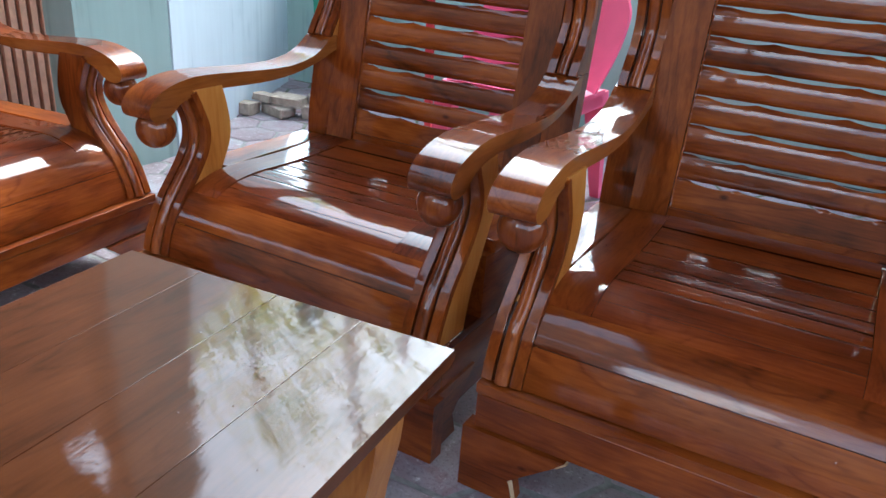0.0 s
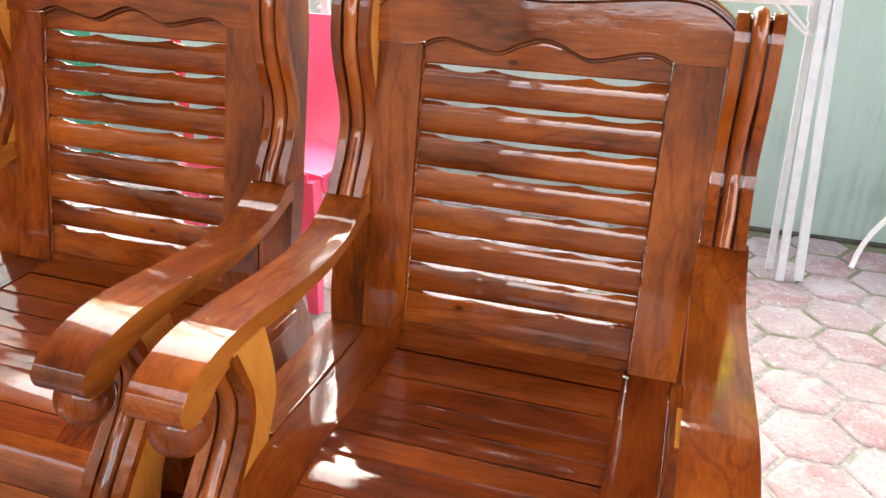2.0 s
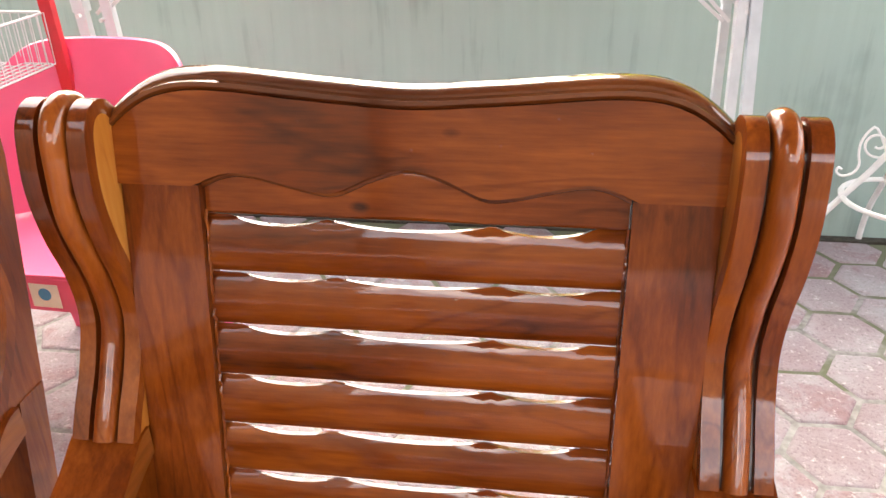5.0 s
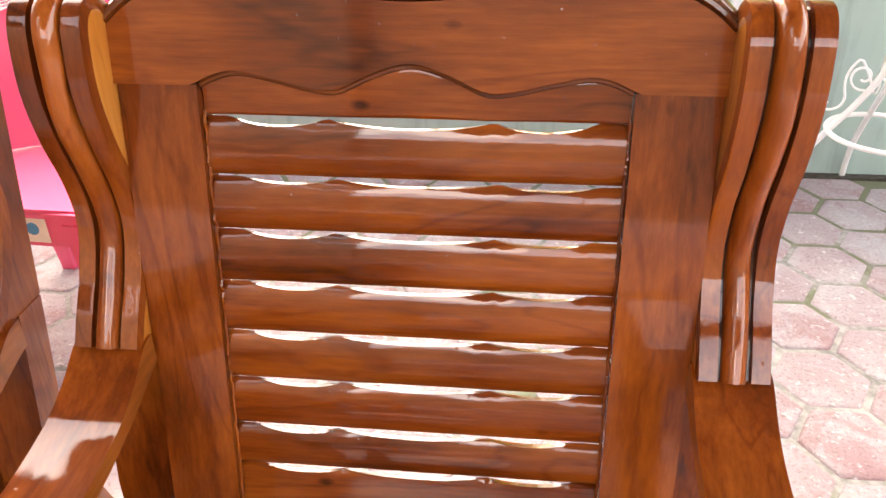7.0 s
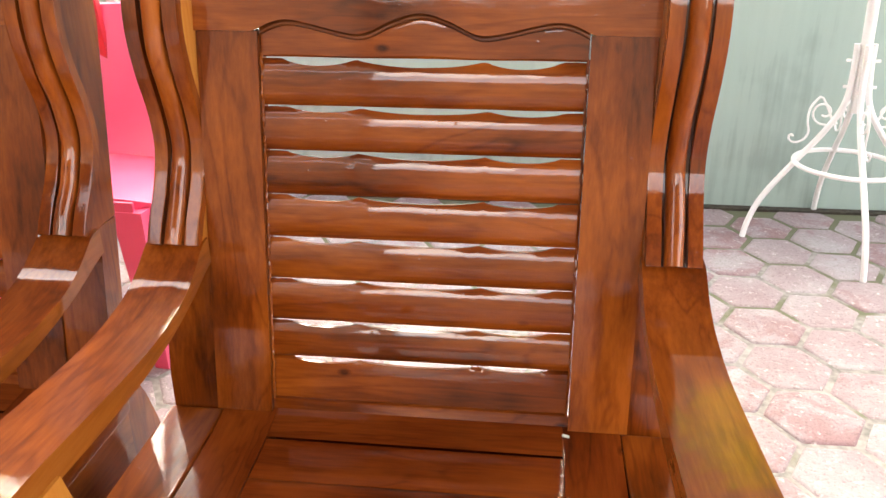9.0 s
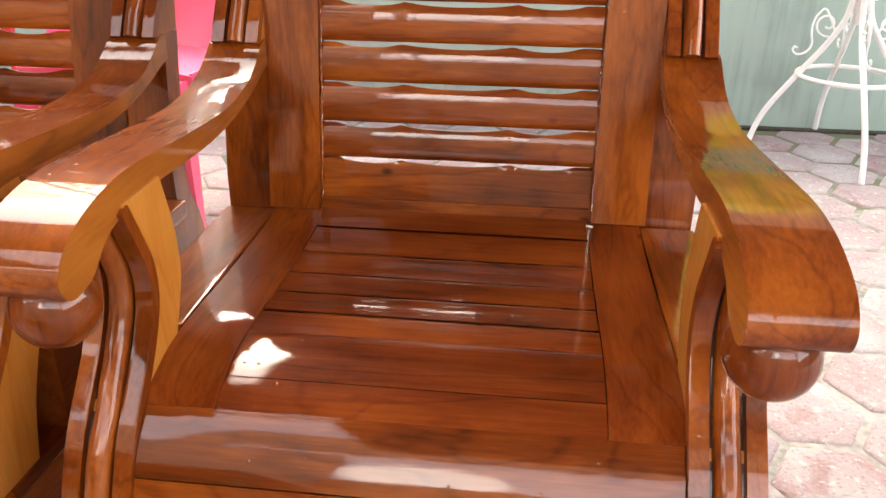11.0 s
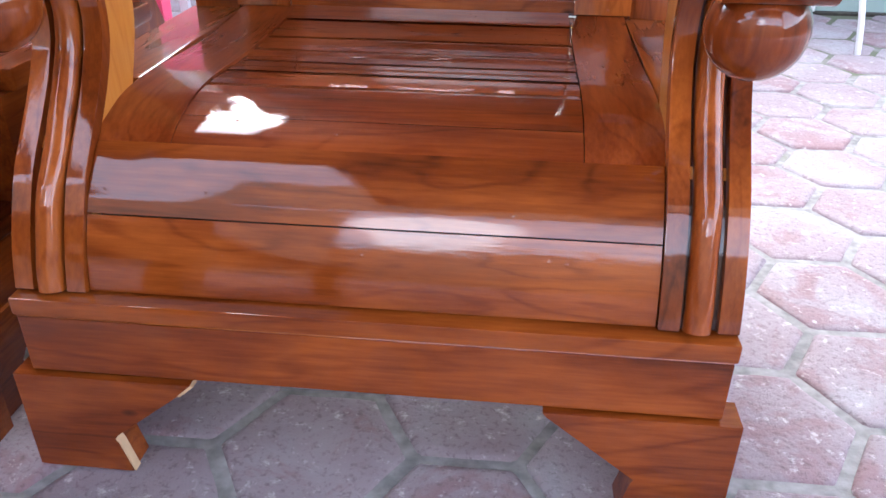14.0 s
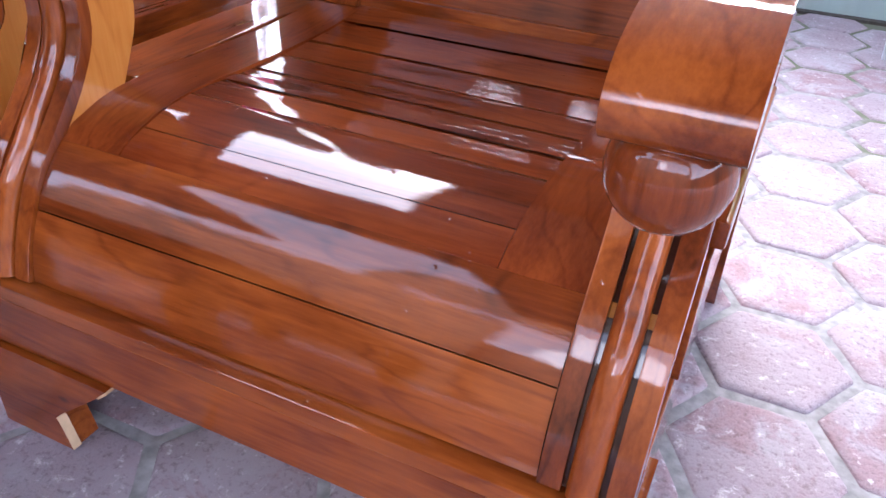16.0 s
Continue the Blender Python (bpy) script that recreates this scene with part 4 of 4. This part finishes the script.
for x, y, z, sx, sy, sz, rz in ((-2.47, 1.72, 0.0, 0.10, 0.08, 0.055, 10), (-2.34, 1.80, 0.0, 0.16, 0.09, 0.05, -15), (-2.30, 1.83, 0.05, 0.17, 0.09, 0.045, 8), (-2.16, 1.88, 0.0, 0.14, 0.10, 0.06, 25), (-2.42, 1.80, 0.056, 0.11, 0.07, 0.035, -5), (-2.14, 1.9, 0.06, 0.15, 0.09, 0.05, -12)):
    bm = box(-sx / 2, sx / 2, -sy / 2, sy / 2, 0, sz, 0.008)
    for v in bm.verts:
        v.co += Vector((rnd.uniform(-1, 1), rnd.uniform(-1, 1), rnd.uniform(0, 1))) * 0.006
    ob = part("broken_brick", bm, STONE, None)
    ob.matrix_world = pose(x, y, z - 0.004, 0, 0, rz)
    tagged(ob, "weathered mossy piece of broken brick on the paving", "brick", "pile of broken bricks")


# ---- garden beyond the wall ----
def shrub(x, y, w, h, n, seed, mat, label, bare=0.0):
    rn = random.Random(seed)
    t = thing("shrub", label, "shrub", pose(x, y, -0.008), "shrubs beyond the wall")
    stems, leaves = [], bmesh.new()
    for k in range(9):
        a = rn.uniform(0, 6.28)
        tip = Vector((w * 0.45 * math.cos(a), w * 0.3 * math.sin(a), h * rn.uniform(0.75, 1.0)))
        mid = tip * 0.5 + Vector((rn.uniform(-0.1, 0.1), rn.uniform(-0.1, 0.1), 0.1))
        path = spline([(0.02 * math.cos(a), 0.02 * math.sin(a), 0), mid, tip], 5)
        stems.append(tube(path, 0.014, 5, 0.003))
        for q in range(n // 9):
            p = path[rn.randint(3, len(path) - 1)] + Vector((rn.gauss(0, 0.13), rn.gauss(0, 0.1), rn.gauss(0, 0.1)))
            if p.z < bare:
                p.z = bare + (bare - p.z) * 0.6
            L = rn.uniform(0.05, 0.10)
            m = Matrix.Translation(p) @ Euler((rn.uniform(-1, 1), rn.uniform(-1, 1), rn.uniform(0, 6.28))).to_matrix().to_4x4()
            vs = [leaves.verts.new(m @ Vector(c)) for c in ((0, 0, 0), (L * 0.5, -L * 0.2, 0.008), (L, 0, -0.01), (L * 0.5, L * 0.2, 0.008))]
            leaves.faces.new(vs)
    part("stem", join(*stems), IRON, t)
    part("crown", leaves, mat, t, smooth=False)


for i, (x, y, w, h, n, bare) in enumerate(((-2.3, 3.3, 1.0, 2.2, 500, 0), (-1.35, 3.6, 0.7, 2.1, 420, 0), (-0.75, 3.5, 0.8, 1.45, 260, 0), (0.45, 3.3, 0.9, 2.3, 2600, 1.12), (1.05, 3.4, 1.0, 2.7, 3600, 1.12), (1.75, 3.4, 1.0, 2.6, 3200, 1.12), (2.6, 3.5, 1.2, 2.4, 1300, 1.1))):
    shrub(x, y, w, h, n, i, LEAF_PALE if i < 3 else LEAF, ("pale green sparse" if i < 3 else "yellow-green leafy") + " shrub behind the boundary wall", bare)


def tree(x, y, h, seed):
    """A slender tree: tapered leaning trunk, forked limbs, loose leafy clumps."""
    rn = random.Random(seed)
    t = thing("tree", "slender leafy tree added out of view beyond the wall", "tree", pose(x, y, -0.008))
    lean = [Vector((0.03 * k * k * h / 16, 0.02 * k, k * h / 4)) for k in range(5)]
    limbs, leaves = [], bmesh.new()
    trunk = spline(lean, 5)
    part("trunk", tube(trunk, 0.09, 8, 0.025), IRON, t)
    for k in range(14):
        p = trunk[rn.randint(9, len(trunk) - 1)]
        a = rn.uniform(0, 6.28)
        tip = p + Vector((math.cos(a), math.sin(a), rn.uniform(0.2, 0.9))) * rn.uniform(0.5, 1.0)
        path = spline([p, (p + tip) / 2 + Vector((0, 0, 0.08)), tip], 4)
        limbs.append(tube(path, 0.022, 5, 0.005))
        for q in range(90):
            c = path[rn.randint(3, len(path) - 1)] + Vector((rn.gauss(0, 0.2), rn.gauss(0, 0.2), rn.gauss(0, 0.14)))
            L = rn.uniform(0.07, 0.14)
            m = Matrix.Translation(c) @ Euler((rn.uniform(-1, 1), rn.uniform(-1, 1), rn.uniform(0, 6.28))).to_matrix().to_4x4()
            leaves.faces.new([leaves.verts.new(m @ Vector(v)) for v in ((0, 0, 0), (L * 0.5, -L * 0.22, 0.01), (L, 0, -0.012), (L * 0.5, L * 0.22, 0.01))])
    part("limbs", join(*limbs), IRON, t)
    part("crown", leaves, LEAF, t, smooth=False)


# unseen trees, added to break up the bright sky mirrored in the table
tree(-3.5, 3.9, 4.6, 3)
tree(-5.4, 4.6, 5.2, 8)
boards = thing("plank_panel", "weathered grey upright boards beyond the fence", "panel", pose(-1.5, 3.0, 0, 0, SLOPE, 0))
for i in range(7):
    part("plank", box(i * 0.052, i * 0.052 + 0.045, 0, 0.02, -0.1, 1.9 + 0.03 * (i % 3), 0.003), STONE, boards)

# ---- a stray chip on the seat ----
chip = part("wood_chip", box(-0.005, 0.005, -0.002, 0.002, 0.0, 0.002, 0.0005), STICKER, None)
chip.matrix_world = pose(0.206, 0.552, 0.3832, 0, 0, -20)
tagged(chip, "tiny pale chip lying on the wooden seat", "chip")


# ---- pavement of hexagonal pavers ----
pavement = thing("pavement", "worn pink-grey hexagonal concrete pavers with sandy joints", "pavement", kind="structure")
S, ANG, OX, OY = 0.1177, radians(0.43), 0.1016, 0.1596


def paver_mesh(k):
    """One cast paver: slightly chipped outline, soft rounded shoulders, a faintly dished top."""
    bm = bmesh.new()
    rnd = random.Random(k)
    r = S - 0.0062
    out = []
    for i in range(6):
        a, b = (Vector((math.cos(math.pi * q / 3), math.sin(math.pi * q / 3), 0)) for q in (i, i + 1))
        for f in (0.0, 0.035, 0.35, 0.65, 0.965):
            w = 0.985 if f == 0.0 else 1.0
            out.append(a.lerp(b, f) * r * (w + rnd.uniform(-0.010, 0.004)))
    n = len(out)

    def ring(inset, z, wob=0.0):
        return [bm.verts.new((p.x * (1 - inset / r), p.y * (1 - inset / r), z + rnd.uniform(-wob, wob))) for p in out]
    rows = [ring(-0.001, -0.03), ring(0.0, -0.008, 0.001), ring(0.0025, -0.0035, 0.0008), ring(0.0075, -0.0008, 0.0005), ring(0.016, 0.0)]
    for a, b in zip(rows, rows[1:]):
        for i in range(n):
            bm.faces.new((a[i], a[(i + 1) % n], b[(i + 1) % n], b[i])).smooth = True
    bm.faces.new(rows[-1])
    me = bpy.data.meshes.new("paver")
    bm.to_mesh(me)
    bm.free()
    me.materials.append(PAVER)
    return me


MESHES = [paver_mesh(k) for k in range(6)]
rest, count = [], 0
for i in range(-26, 30):
    for j in range(-42, 42):
        u, v = OX + 1.5 * S * i, OY + math.sqrt(3) * S * (j + i / 2)
        x, y = u * math.cos(ANG) - v * math.sin(ANG), u * math.sin(ANG) + v * math.cos(ANG)
        if not (-4.5 < x < 4.9 and -4.9 < y < 2.50):
            continue
        m = pose(x, y, random.uniform(-0.003, 0.001), random.uniform(-0.5, 0.5), random.uniform(-0.5, 0.5), math.degrees(ANG) + 60 * random.randint(0, 5))
        near = -0.7 < x < 1.55 and -0.6 < y < 2.5
        if near and count < 300:
            ob = new("paver", MESHES[(i * 7 + j * 3) % 6])
            ob.matrix_world = m
            ob.parent = pavement
            count += 1
        else:
            rest.append((MESHES[(i * 7 + j * 3) % 6], m))
bm = bmesh.new()
for me, m in rest:
    k = len(bm.verts)
    bm.from_mesh(me)
    bm.verts.ensure_lookup_table()
    for v in bm.verts[k:]:
        v.co = m @ v.co
far = part("far_pavers", bm, PAVER, pavement, smooth=False)
far["kind"] = "stuff"
